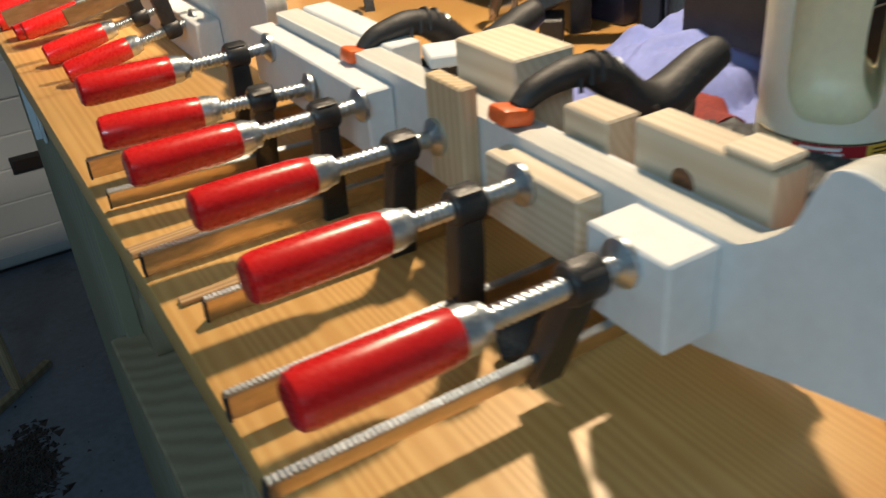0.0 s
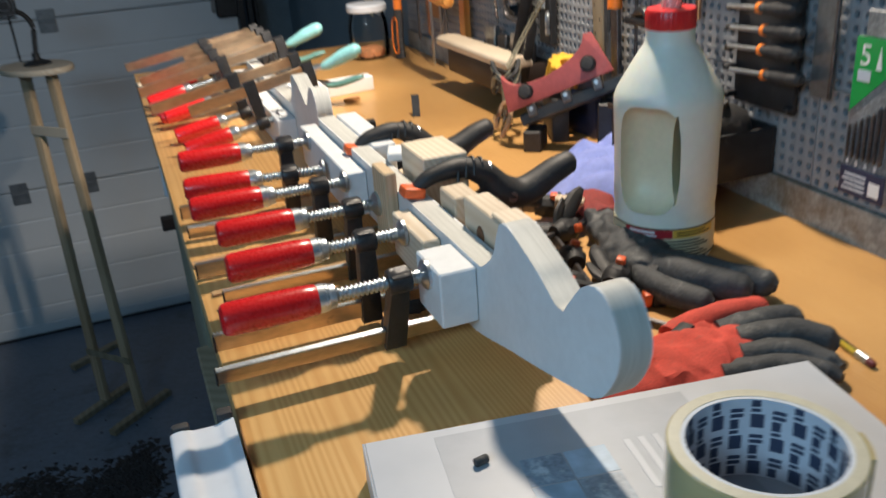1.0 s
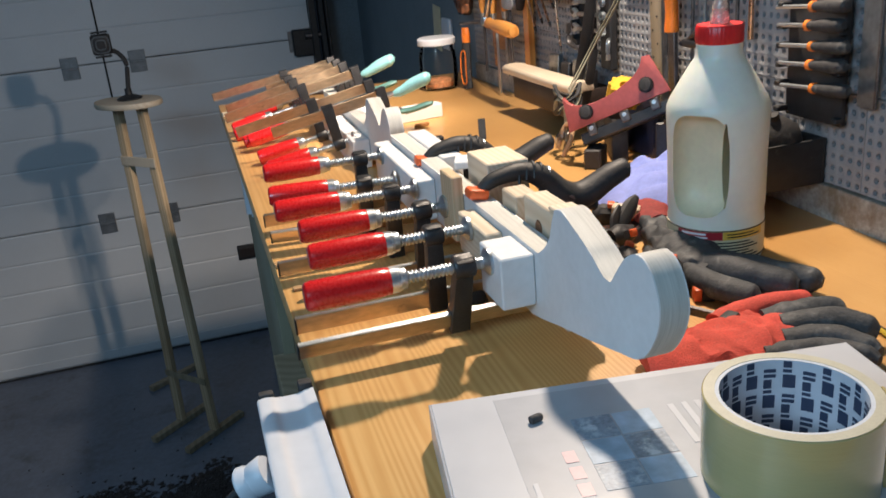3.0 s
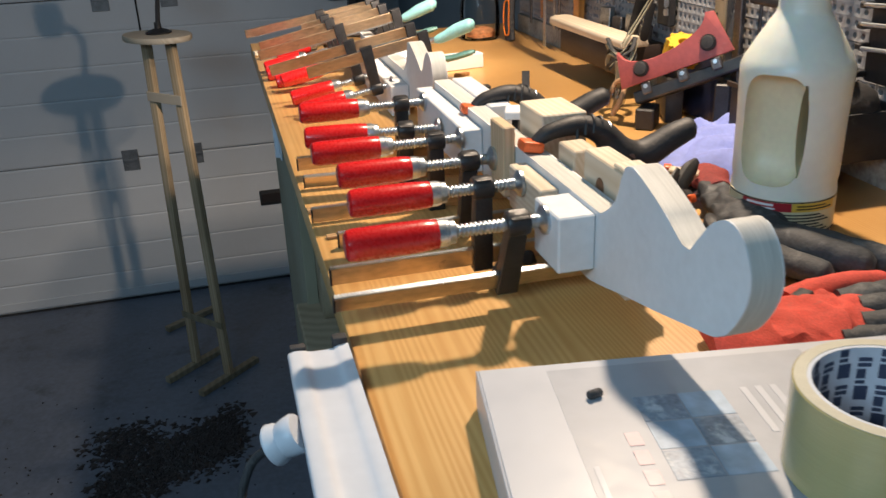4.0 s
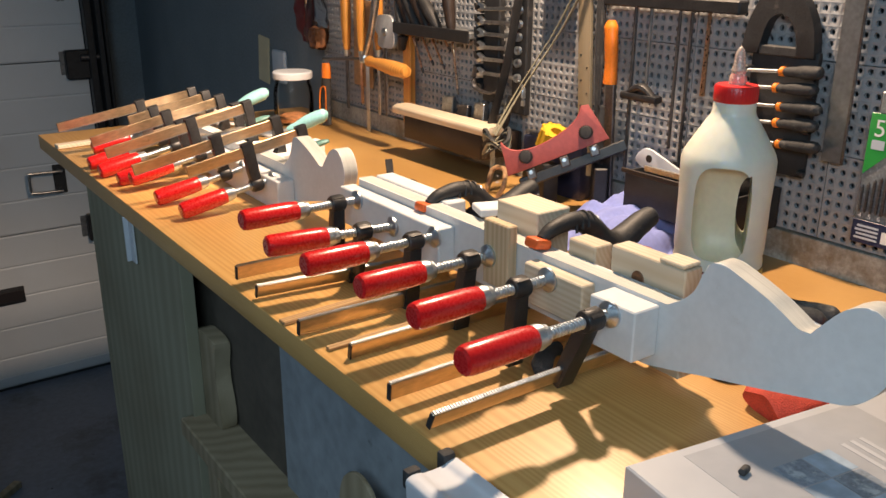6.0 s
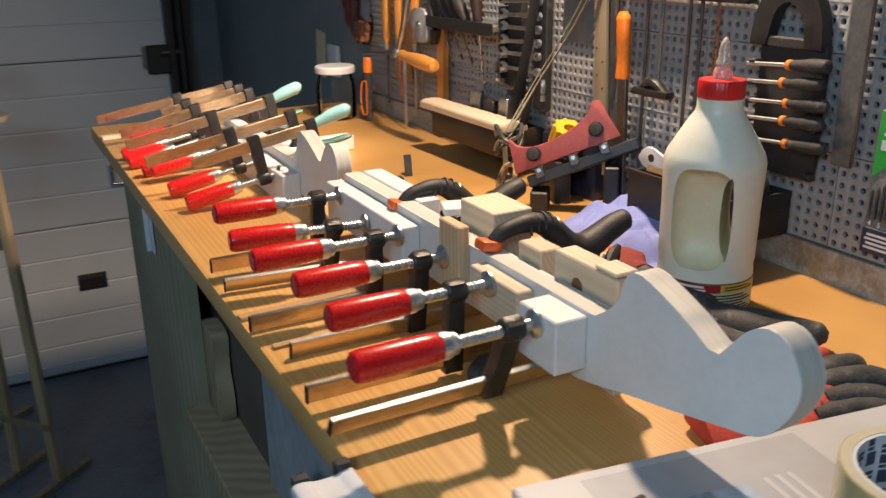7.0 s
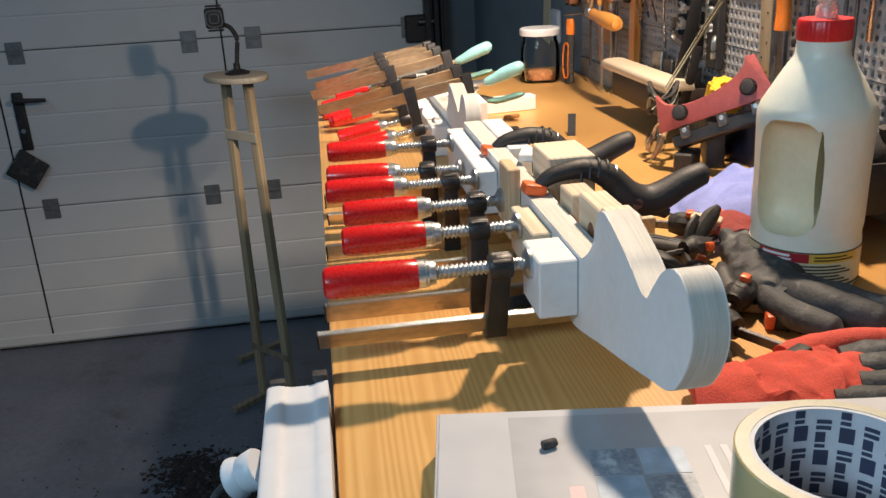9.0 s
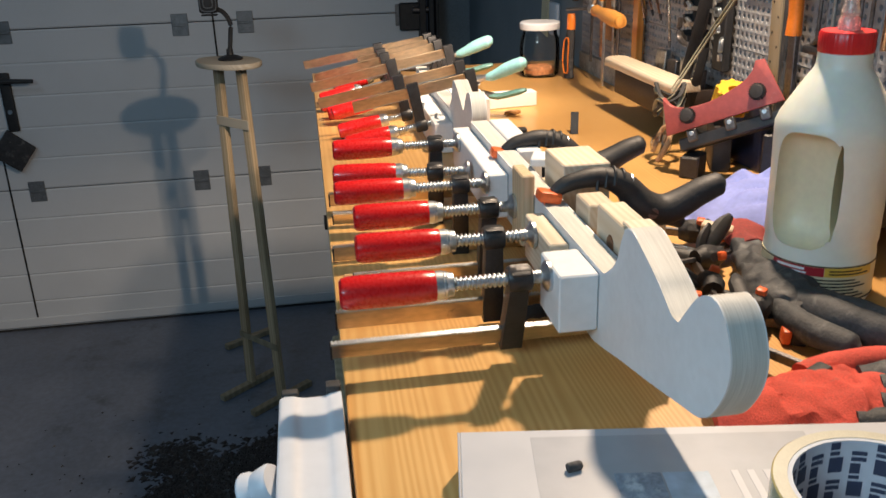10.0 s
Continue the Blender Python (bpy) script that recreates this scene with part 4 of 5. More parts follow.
def cable_clip(m):
    ob = thing("black_clamp_handle", "long black plastic clamp handle with bare wires", "clamp", m)
    part("handle", tube([(-0.05, 0, 0.0), (-0.02, 0, 0.003), (0.03, 0, 0.002), (0.055, 0, 0.0)], [0.009, 0.013, 0.012, 0.006], 12, 0.6), "black_plastic", ob)
    for dy in (-0.004, 0.003):
        part("wire", tube([(-0.05, dy, 0.008), (0.0, dy, 0.0105), (0.05, dy * 0.4, 0.006)], 0.0006, 6), "zinc", ob)
    return ob


cable_clip(pose(0.318, 0.345, BZ + 0.0085, 0, 0, -40))

thing("rubber_scrap", "crumpled black rubber scrap lying under the clamps", "rubber scrap", pose(0.148, 0.218, BZ + 0.004, 0, 0, 35), bm=rough_up(tube([(-0.022, 0, 0.004), (-0.008, 0.004, 0.012), (0.008, 0, 0.016), (0.022, -0.004, 0.008)], [0.006, 0.010, 0.010, 0.005], 14, 0.5), 0.005, 70, 4), material="black_rubber")
thing("pine_slat", "thin pale pine slat lying between the clamp bars", "slat", pose(0.075, 0.452, BZ + 0.0005, 0, 0, 4), bm=box(-0.075, 0.08, -0.006, 0.006, 0, 0.004, 0.0006), material="pine_end")
thing("pine_slat", "thin pale pine slat lying between the clamp bars", "slat", pose(0.08, 0.372, BZ + 0.0005, 0, 0, 2), bm=box(-0.07, 0.07, -0.004, 0.004, 0, 0.003, 0.0006), material="pine_end")

# ---------- tools on and before the pegboard ----------


def glass(name, colour, rough, ior=1.2):
    m = bpy.data.materials.new(name)
    m.use_nodes = True
    nt = m.node_tree
    tr = nt.nodes.new("ShaderNodeBsdfTransparent")
    tr.inputs[0].default_value = (*colour, 1)
    gl = nt.nodes.new("ShaderNodeBsdfGlossy")
    gl.inputs["Roughness"].default_value = rough
    fr = nt.nodes.new("ShaderNodeFresnel")
    fr.inputs["IOR"].default_value = ior
    mx = nt.nodes.new("ShaderNodeMixShader")
    nt.links.new(fr.outputs[0], mx.inputs[0])
    nt.links.new(tr.outputs[0], mx.inputs[1])
    nt.links.new(gl.outputs[0], mx.inputs[2])
    nt.links.new(mx.outputs[0], nt.nodes["Material Output"].inputs["Surface"])
    M[name] = m


glass("clear_bag", (0.80, 0.80, 0.82), 0.12, 1.35)
glass("template_clear", (0.95, 0.95, 0.96), 0.35, 1.25)
glass("jar_glass", (0.97, 0.985, 0.985), 0.06, 1.22)


def simple(name, label, category, bm, material, m=None, group=""):
    return thing(name, label, category, m, group, bm=bm, material=material)


# wooden block on its dark box
holder = thing("tool_box", "open dark brown plastic box hung on the wall", "box", pose(0.524, 0.87, BZ + 0.0365) @ Matrix.Diagonal((1, 1, 0.535, 1)))
part("box_front", box(-0.03, -0.024, -0.105, 0.115, 0.0, 0.078, 0.003, 2), "dark_brown", holder)
part("box_back", box(0.050, 0.056, -0.105, 0.115, 0.0, 0.07, 0.003, 2), "dark_brown", holder)
part("box_end", box(-0.024, 0.050, -0.105, -0.099, 0.0, 0.074, 0.002, 2), "dark_brown", holder)
part("box_end", box(-0.024, 0.050, 0.109, 0.115, 0.0, 0.074, 0.002, 2), "dark_brown", holder)
part("box_bottom", box(-0.024, 0.050, -0.099, 0.109, 0.0, 0.006, 0.001), "dark_brown", holder)
simple("sanding_block", "pale rounded pine sanding block on a box", "wood block", prism(spline([(-0.024, 0.0), (-0.025, 0.012), (-0.016, 0.0165), (0.006, 0.017), (0.022, 0.013), (0.024, 0.0)], 4), -0.14, 0.135, "XZ", 0.0015), "pine", pose(0.508, 0.876, BZ + 0.0785, 0, 0, 1.5) @ Matrix.Diagonal((0.9, 0.95, 0.85, 1)))
for i in range(4):
    y = 0.80 + i * 0.045
    simple("steel_scraper", "small steel scraper standing in the tool box", "scraper", box(-0.006, 0.006, -0.012, 0.012, 0, 0.060 + 0.010 * (i % 2), 0.0015), "steel" if i % 2 else "dark_steel", pose(0.553, y, BZ + 0.0405, 0, 4, 6 * i), "small scrapers in the box")

# black parts bin with a lever on it
bin_ = thing("parts_bin", "black plastic parts bin hooked on the pegboard", "bin", pose(0.537, 0.372, BZ + 0.037) @ Matrix.Diagonal((1, 1, 0.62, 1)))
part("bin_wall", box(-0.048, -0.044, -0.08, 0.085, 0.0, 0.083, 0.0015, 2), "black_plastic", bin_)
part("bin_wall", box(0.040, 0.044, -0.08, 0.085, 0.0, 0.080, 0.0015, 2), "black_plastic", bin_)
part("bin_wall", box(-0.044, 0.040, -0.08, -0.076, 0.0, 0.080, 0.0015, 2), "black_plastic", bin_)
part("bin_wall", box(-0.044, 0.040, 0.081, 0.085, 0.0, 0.080, 0.0015, 2), "black_plastic", bin_)
part("bin_floor", box(-0.044, 0.040, -0.076, 0.081, 0.0, 0.004, 0.001), "black_plastic", bin_)
part("bin_rim", box(-0.052, -0.0485, -0.084, 0.089, 0.076, 0.086, 0.001), "dark_brown", bin_)
for y, z, r in ((0.318, 0.985, 0.026), (0.352, 0.972, 0.022)):
    simple("rubber_ball_grip", "round black rubber grip lying in the parts bin", "grip", rough_up(lathe([(0, -r), (r * 0.5, -r * 0.87), (r * 0.87, -r * 0.5), (r, 0), (r * 0.87, r * 0.5), (r * 0.5, r * 0.87), (0.006, r * 1.05), (0.005, r * 1.3), (0, r * 1.32)], 20), 0.002, 60), "black_rubber", pose(0.538, y, z, 12, -20, 0), "black grips in the bin")
lever = thing("toggle_lever", "white enamelled lever with a steel link on the bin", "lever", pose(0.494, 0.40, BZ + 0.0905))
part("lever_arm", prism(spline([(0.045, 0.014), (0.030, 0.029), (0.008, 0.024), (-0.02, 0.014), (-0.036, 0.009), (-0.036, 0.003), (0.0, 0.003), (0.03, 0.004)], 4, True), -0.002, 0.002, "YZ", 0.0008), "white_pvc", lever)
part("lever_eye", lathe([(0.0, 0), (0.0048, 0), (0.0048, 0.0006), (0, 0.0006)], 16, along((-0.0021, 0.022, 0.017), (-1, 0.022, 0.017))), "label_dark", lever)
part("link", box(-0.004, 0.004, -0.055, 0.028, 0.0, 0.0085, 0.0012), "steel", lever)


def cradle():
    """Red crescent plate with two ribbed knobs, standing on a black rail."""
    u = Vector((0.101, -0.089, 0.057)).normalized()
    v = Vector((-0.02, 0.075, 0.16))
    v = (v - u * v.dot(u)).normalized()
    w = v.cross(u)
    m = Matrix((( u.x, w.x, v.x, 0.438), (u.y, w.y, v.y, 0.628), (u.z, w.z, v.z, 0.949), (0, 0, 0, 1)))
    ob = thing("saw_cradle", "faded red crescent-shaped steel bracket with ribbed black knobs", "bracket", m)
    arc = spline([(0.006, 0.048), (0.014, 0.034), (0.034, 0.026), (0.062, 0.025), (0.090, 0.030), (0.110, 0.037), (0.122, 0.046), (0.128, 0.056)], 6) + [(0.138, 0.054)]
    part("plate", prism([(0, 0), (0.149, 0.0)] + arc[::-1], -0.002, 0.002, "XZ", 0.0008), "red_enamel", ob)
    lip = tube([(p[0], 0.006, p[1] + 0.0005) for p in arc[::4]], 0.004, 8, 0.35, steps=3)
    part("rolled_lip", lip, "red_enamel", ob)
    for x, z in ((0.033, 0.017), (0.122, 0.019)):
        k = lathe([(0.0090, 0), (0.0093, 0.004), (0.0075, 0.0070), (0, 0.0085)], 22)
        for i in range(20):
            box(0.0084, 0.0102, -0.0006, 0.0006, 0.0, 0.0060, 0, bm=k, m=Matrix.Rotation(2 * math.pi * i / 20, 4, "Z"))
        part("knob", k, "black_rubber", ob, "ribbed black knob", m=along((x, -0.002, z), (x, -1, z)))
    part("rail", box(0.012, 0.168, 0.000, 0.03, -0.024, -0.008, 0.002), "black_iron", ob)
    for x in (0.026, 0.075, 0.118):
        part("lug", box(x, x + 0.013, -0.004, 0.004, -0.016, -0.001, 0.0015), "dark_steel", ob)
        part("lug_bolt", rod((x + 0.0065, -0.005, -0.006), (x + 0.0065, -0.002, -0.006), 0.0032, seg=6), "zinc", ob)
    return ob


cradle()
simple("steel_packer", "dark steel packer under the red bracket", "packer", box(-0.012, 0.012, -0.02, 0.02, 0.0, 0.028, 0.002), "black_iron", pose(0.468, 0.612, BZ, 0, 0, -40))
simple("steel_packer", "dark steel packer under the red bracket", "packer", box(-0.010, 0.010, -0.025, 0.018, 0.0, 0.066, 0.002), "black_iron", pose(0.545, 0.556, BZ, 0, 0, -40))
yt = thing("barrier_tape", "yellow ribbed plastic reel behind the red bracket", "reel", pose(0.522, 0.628, BZ + 0.092, 22, 12, -28))
k = lathe([(0.009, -0.014), (0.021, -0.014), (0.021, 0.014), (0.009, 0.014), (0.009, -0.014)], 28)
for i in range(10):
    rod((0.021 * math.cos(i * 0.628), 0.021 * math.sin(i * 0.628), -0.014), (0.021 * math.cos(i * 0.628), 0.021 * math.sin(i * 0.628), 0.014), 0.0035, bm=k, seg=8)
part("reel_body", k, "yellow_plastic", yt)
simple("navy_case", "dark navy plastic tool case behind the bracket", "case", box(-0.014, 0.014, -0.06, 0.06, 0, 0.082, 0.004, 2), "navy_plastic", pose(0.560, 0.66, BZ, 0, 0, 4))
simple("black_case", "small black tool case beside the navy one", "case", box(-0.012, 0.012, -0.045, 0.045, 0, 0.06, 0.004, 2), "black_plastic", pose(0.522, 0.655, BZ, 0, 0, -20))
simple("spanner", "flat grey open-ended spanner lying on the cases", "spanner", tube([(0, -0.055, 0), (0, 0, 0.001), (0, 0.06, 0)], [0.0075, 0.004, 0.0065], 10, 0.5), "steel", pose(0.556, 0.66, BZ + 0.086, 0, 0, 3))
ear = thing("safety_glasses", "scratched clear safety glasses with brown rims", "glasses", pose(0.452, 0.668, BZ + 0.028))
part("lens", lathe([(0, 0.008), (0.010, 0.0065), (0.015, 0.002), (0.016, 0.0), (0.015, -0.0005), (0.0, 0.006)], 20, along((-0.005, 0, 0), (-1, -0.8, 0.3))), "clear_bag", ear)
part("rim", tube([(-0.015, -0.016, -0.018), (-0.006, -0.022, 0.004), (0.006, -0.006, 0.022), (0.004, 0.018, 0.016), (-0.010, 0.014, -0.014)], 0.0035, 8), "rope_tan", ear)
coil = thing("strap_coil", "olive striped elastic strap coiled beside the bracket", "strap", pose(0.462, 0.685, BZ + 0.082))
for i in range(5):
    part("coil_turn", tube([(0.018 * math.cos(a + i * 0.2), 0.020 * math.sin(a + i * 0.2), 0.006 * i - 0.012 + 0.012 * math.sin(a * 2 + i)) for a in (0, 1.05, 2.1, 3.15, 4.2, 5.25, 6.1)], 0.0030, 8, 0.5), "cord_olive" if i % 2 else "black_rubber", coil)
part("coil_tail", tube([(0.0, 0.01, -0.01), (0.004, 0.014, -0.05), (0.0, 0.02, -0.08)], 0.004, 8, 0.4), "cord_olive", coil)
simple("bungee_cord", "pale olive flat elastic cord stretched up the wall", "strap", tube([(0.476, 0.706, 0.990), (0.512, 0.688, 1.06), (0.549, 0.640, 1.16), (0.570, 0.566, 1.31)], [0.0045, 0.004, 0.0038, 0.0038], 8, 0.35), "cord_olive")
simple("bungee_cord", "thin pale elastic cord stretched up the wall", "strap", tube([(0.476, 0.712, 0.992), (0.512, 0.697, 1.06), (0.549, 0.652, 1.16), (0.570, 0.582, 1.31)], 0.0028, 8, 0.35), "cord_olive")
lev = thing("ratchet_strap", "black webbing straps with grey print hanging on the wall", "strap", None)
part("webbing", tube([(0.512, 0.785, 0.935), (0.520, 0.768, 1.0), (0.530, 0.745, 1.10), (0.545, 0.728, 1.26)], 0.0085, 8, 0.15, up=(0, 1, 0)), "black_plastic", lev)
part("webbing", tube([(0.520, 0.752, 0.95), (0.526, 0.742, 1.0), (0.532, 0.738, 1.04)], 0.007, 8, 0.15, up=(0, 1, 0)), "black_plastic", lev)
for i in range(8):
    part("printed_bar", box(-0.0022, -0.0016, -0.004, 0.004, -0.0016, 0.0016, 0), "cord_olive", lev, m=pose(0.516 + 0.0014 * i, 0.752 - 0.0016 * i, 0.957 + 0.0098 * i, 10, 0, -35))
rul = thing("wooden_rule", "brown wooden rule with a dusty upper half on the wall", "rule", pose(0.566, 0.606, 0.937, -4, 0, 0))
part("rule_body", box(-0.003, 0.003, -0.0125, 0.0125, 0.0, 0.36, 0.001), "dim_wood", rul)
for i in range(9):
    part("rule_hole", rod((-0.0036, 0.006 * (-1) ** i, 0.03 + 0.018 * i), (-0.0028, 0.006 * (-1) ** i, 0.03 + 0.018 * i), 0.0016, seg=8), "dark_brown", rul)
hank = thing("cord_hank", "hank of thin black cord hanging down the pegboard", "cord", None)
for i in range(4):
    part("strand", tube([(0.57, 0.604 - 0.005 * i, 1.30), (0.562, 0.594 - 0.004 * i, 1.15), (0.557, 0.584 - 0.003 * i, 1.05), (0.554, 0.574 + 0.004 * (i % 2), 0.97)], 0.0018, 6), "black_rubber", hank)
simple("coiled_cord", "tangled black coiled cord beside the red bracket", "cord", rough_up(tube([(0.560, 0.574, 1.045), (0.558, 0.566, 1.0), (0.558, 0.562, 0.95), (0.560, 0.566, 0.905)], [0.008, 0.013, 0.014, 0.010], 12, 0.7), 0.004, 70), "black_rubber")
pull = thing("pry_tool", "orange-handled scraper with a worn dark steel blade", "scraper", pose(0.551, 0.541, 0.945))
part("grip", tube([(0, 0.012, 0.134), (0, 0.012, 0.16), (-0.001, 0.0135, 0.19), (0, 0.016, 0.207), (0, 0.017, 0.218)], [0.0105, 0.0094, 0.0100, 0.0105, 0.006], 18, 0.85, up=(1, 0, 0)), "orange_tool", pull, "orange plastic grip")
part("grip_hole", box(-0.0085, -0.0068, 0.012, 0.020, 0.196, 0.208, 0.002, 2), "label_dark", pull)
part("blade", box(-0.003, 0.003, -0.008, 0.008, -0.04, 0.138, 0.001, m=pose(0, 0.004, 0, -2.5, 0, 0)), "dark_steel", pull)
# thin rods under a black rack
rack = thing("hook_rack", "long black steel hook rack on the pegboard", "rack", pose(0.566, 0.47, 1.187))
part("rack_bar", box(-0.006, 0.012, -0.105, 0.115, -0.006, 0.010, 0.002), "black_iron", rack)
for i, (y, z0, z1, mt) in enumerate([(0.530, 0.960, 1.182, "dark_steel"), (0.503, 1.068, 1.182, "grey_plate"), (0.456, 1.005, 1.182, "dark_steel"), (0.437, 0.985, 1.182, "dark_steel"), (0.411, 1.080, 1.182, "copper_shaft")]):
    simple("hanging_rod", "thin hanging steel rod on the rack", "rod", rod((0.567, y, z0), (0.567, y, z1), 0.0022 if mt != "copper_shaft" else 0.0035, 0.0022, 10), mt, group="thin rods hanging from the rack")
hook = thing("scriber_head", "black cast scriber head on a hanging rod", "tool head", pose(0.562, 0.506, 1.066))
part("head_body", box(-0.008, 0.008, -0.032, 0.032, -0.005, 0.005, 0.003, 2), "black_iron", hook)
part("head_hump", tube([(0, -0.022, 0.002), (0, 0.0, 0.013), (0, 0.024, 0.002)], [0.005, 0.008, 0.005], 10, 0.8), "black_iron", hook)

# screwdriver set on a black arched rack
arch = thing("screwdriver_rack", "black plastic arched rack for screwdrivers", "rack", pose(0.571, 0.306, 1.005))
out = spline([(0.052, 0.135), (0.046, 0.17), (0.028, 0.205), (0.008, 0.212), (-0.016, 0.203), (-0.036, 0.172), (-0.042, 0.135)], 6)
inn = spline([(-0.020, 0.135), (-0.016, 0.160), (-0.004, 0.178), (0.010, 0.180), (0.022, 0.168), (0.030, 0.135)], 6)
part("arch_handle", prism([*out, *inn], -0.009, 0.006, "YZ", 0.002), "black_plastic", arch)
part("back_plate", box(-0.004, 0.004, -0.046, 0.040, 0.0, 0.142, 0.003, 2), "black_plastic", arch)
part("ridge", box(-0.008, -0.003, -0.030, 0.030, 0.134, 0.146, 0.002), "black_rubber", arch)
for z in (0.008, 0.036, 0.056, 0.076, 0.096, 0.118):
    part("prong", box(-0.017, -0.003, 0.034, 0.043, z - 0.003, z + 0.003, 0.0012), "black_plastic", arch)
    part("prong", box(-0.013, -0.003, -0.050, -0.042, z - 0.003, z + 0.003, 0.0012), "black_plastic", arch)


def screwdriver(y0, y1, y2, z, tilt):
    ob = thing("screwdriver", "black-handled screwdriver with an orange collar on a rack", "screwdriver", pose(0.556, y1, z, tilt, 0, 0), "screwdrivers on the black rack")
    part("shaft", rod((0, y0 - y1, 0), (0, 0.004, 0), 0.0022), "zinc", ob)
    part("collar", rod((0, 0.001, 0), (0, -0.005, 0), 0.0056, 0.0056, 16), "orange_tool", ob, "orange plastic collar")
    part("handle", tube([(0, -0.005, 0), (0, -0.016, 0), (0, -0.03, 0), (0, -0.046, 0), (0, y2 - y1, 0)], [0.005, 0.0062, 0.0078, 0.0075, 0.004], 12, 0.95), "black_rubber", ob)
    return ob


for y0, y1, y2, z in ((0.352, 0.297, 0.247, 1.124), (0.349, 0.303, 0.250, 1.105), (0.343, 0.295, 0.243, 1.085), (0.344, 0.297, 0.244, 1.066), (0.340, 0.290, 0.238, 1.043)):
    screwdriver(y0, y1, y2, z, -4)
sq = thing("steel_square", "large grey steel square hanging on the pegboard", "square", pose(0.572, 0.230, 1.03))
part("blade", box(-0.002, 0.002, -0.012, 0.0125, 0.0, 0.28, 0.0006), "grey_plate", sq)
part("edge_rib", box(-0.004, -0.002, -0.0145, -0.011, 0.0, 0.28, 0.0006), "dark_steel", sq)
pack = thing("drill_bit_pack", "green and clear drill bit pack with white numbers", "drill bit pack", pose(0.571, 0.172, 0.95))
part("pack_back", box(0.0, 0.004, -0.028, 0.022, 0.0, 0.142, 0.001), "pack_clear", pack)
part("pack_top", prism([(0.021, 0.142), (-0.028, 0.142), (-0.028, 0.124), (0.021, 0.076)], -0.001, 0.0, "YZ"), "pack_green", pack, "green card top")
part("pack_base", box(-0.002, 0.0, -0.028, 0.022, 0.0, 0.026, 0.0005), "pack_navy", pack, "navy printed base")
part("hanger", box(0.0, 0.003, -0.02, 0.014, 0.142, 0.165, 0.001), "pack_clear", pack)
for i in range(7):
    bit = lathe([(0, 0.034)] + [(0.0012 + 0.00035 * ((j % 2)) + 0.00012 * i, 0.036 + j * 0.002) for j in range(int(14 + 2.2 * i))] + [(0, 0.037 + int(14 + 2.2 * i) * 0.002)], 8)
    part("drill_bit", bit, "dark_steel", pack, m=pose(-0.0018, 0.017 - i * 0.0062, 0))


def text(body, size, parent, m, material):
    cu = bpy.data.curves.new("text", "FONT")
    cu.body, cu.size, cu.extrude = body, size, 0.0001
    tmp = new("text", cu)
    bpy.context.view_layer.update()
    me = bpy.data.meshes.new_from_object(tmp.evaluated_get(bpy.context.evaluated_depsgraph_get()))
    bpy.data.objects.remove(tmp)
    me.materials.clear()
    me.materials.append(M[material])
    ob = new("number", me)
    ob.parent = parent
    ob.matrix_basis = m
    return ob


FACE = Matrix(((0, 0, -1, 0), (-1, 0, 0, 0), (0, 1, 0, 0), (0, 0, 0, 1)))
text("5", 0.026, pack, Matrix.Translation((-0.0012, 0.016, 0.118)) @ FACE, "pack_white")
for i, ch in enumerate("4568"):
    text(ch, 0.0075, pack, Matrix.Translation((-0.0022, 0.017 - i * 0.0105, 0.0285)) @ FACE, "pack_white")
part("arrow", prism([(-0.003, 0.116), (-0.009, 0.116), (-0.006, 0.136)], -0.0016, -0.001, "YZ"), "pack_white", pack)
part("stamp", box(-0.0014, -0.001, 0.002, 0.016, 0.104, 0.114, 0), "tape_core", pack)
for i in range(4):
    part("text_bar", box(-0.0024, -0.002, -0.008, 0.018 - 0.002 * (i % 2), 0.005 + i * 0.0045, 0.0072 + i * 0.0045, 0), "tape_core", pack)
part("stamp", box(-0.0024, -0.002, -0.024, -0.012, 0.005, 0.018, 0.0), "pack_white", pack)

# wrench rack
wr = thing("spanner_rack", "black rack with a row of open-ended spanners", "rack", pose(0.565, 0.80, 1.0))
part("rail", box(-0.006, 0.006, 0.005, 0.046, 0.015, 0.20, 0.002), "black_plastic", wr)
part("rail", box(-0.006, 0.006, -0.062, -0.028, 0.005, 0.19, 0.002), "black_plastic", wr)
for i, z in enumerate((0.180, 0.161, 0.143, 0.124, 0.105, 0.085, 0.063, 0.04)):
    part("slot_lip", prism([(0.042, z - 0.006), (0.060, z - 0.001), (0.062, z + 0.009), (0.056, z + 0.010), (0.052, z + 0.003), (0.042, z + 0.003)], -0.014, 0.004, "YZ", 0.001), "black_plastic", wr)
for i, z in enumerate((1.164, 1.143, 1.124, 1.104, 1.085, 1.062)):
    sp = thing("spanner", "chrome open-ended spanner hooked in the rack", "spanner", pose(0.552, 0.80, z, 0, 0, 0), "spanners in the rack")
    part("shank", box(-0.002, 0.002, -0.046, 0.036, -0.003, 0.003, 0.001, m=pose(0, 0, 0, -3 + (i % 3), 0, 0)), "steel", sp)
    ring = lathe([(0.003, -0.0028), (0.0066, -0.0028), (0.0066, 0.0028), (0.003, 0.0028), (0.003, -0.0028)], 14, along((0, -0.05, 0.001), (1, -0.05, 0.001)))
    part("ring_end", ring, "zinc", sp)
    fork = prism([(0.034, -0.004), (0.046, -0.007), (0.052, -0.004), (0.043, -0.001), (0.043, 0.002), (0.052, 0.005), (0.046, 0.008), (0.034, 0.004)], -0.0025, 0.0025, "YZ", 0.0006)
    part("open_end", fork, "zinc", sp)
sc = thing("bent_scraper", "long bent steel scraper hanging from the rack", "scraper", pose(0.54, 0.83, 1.04))
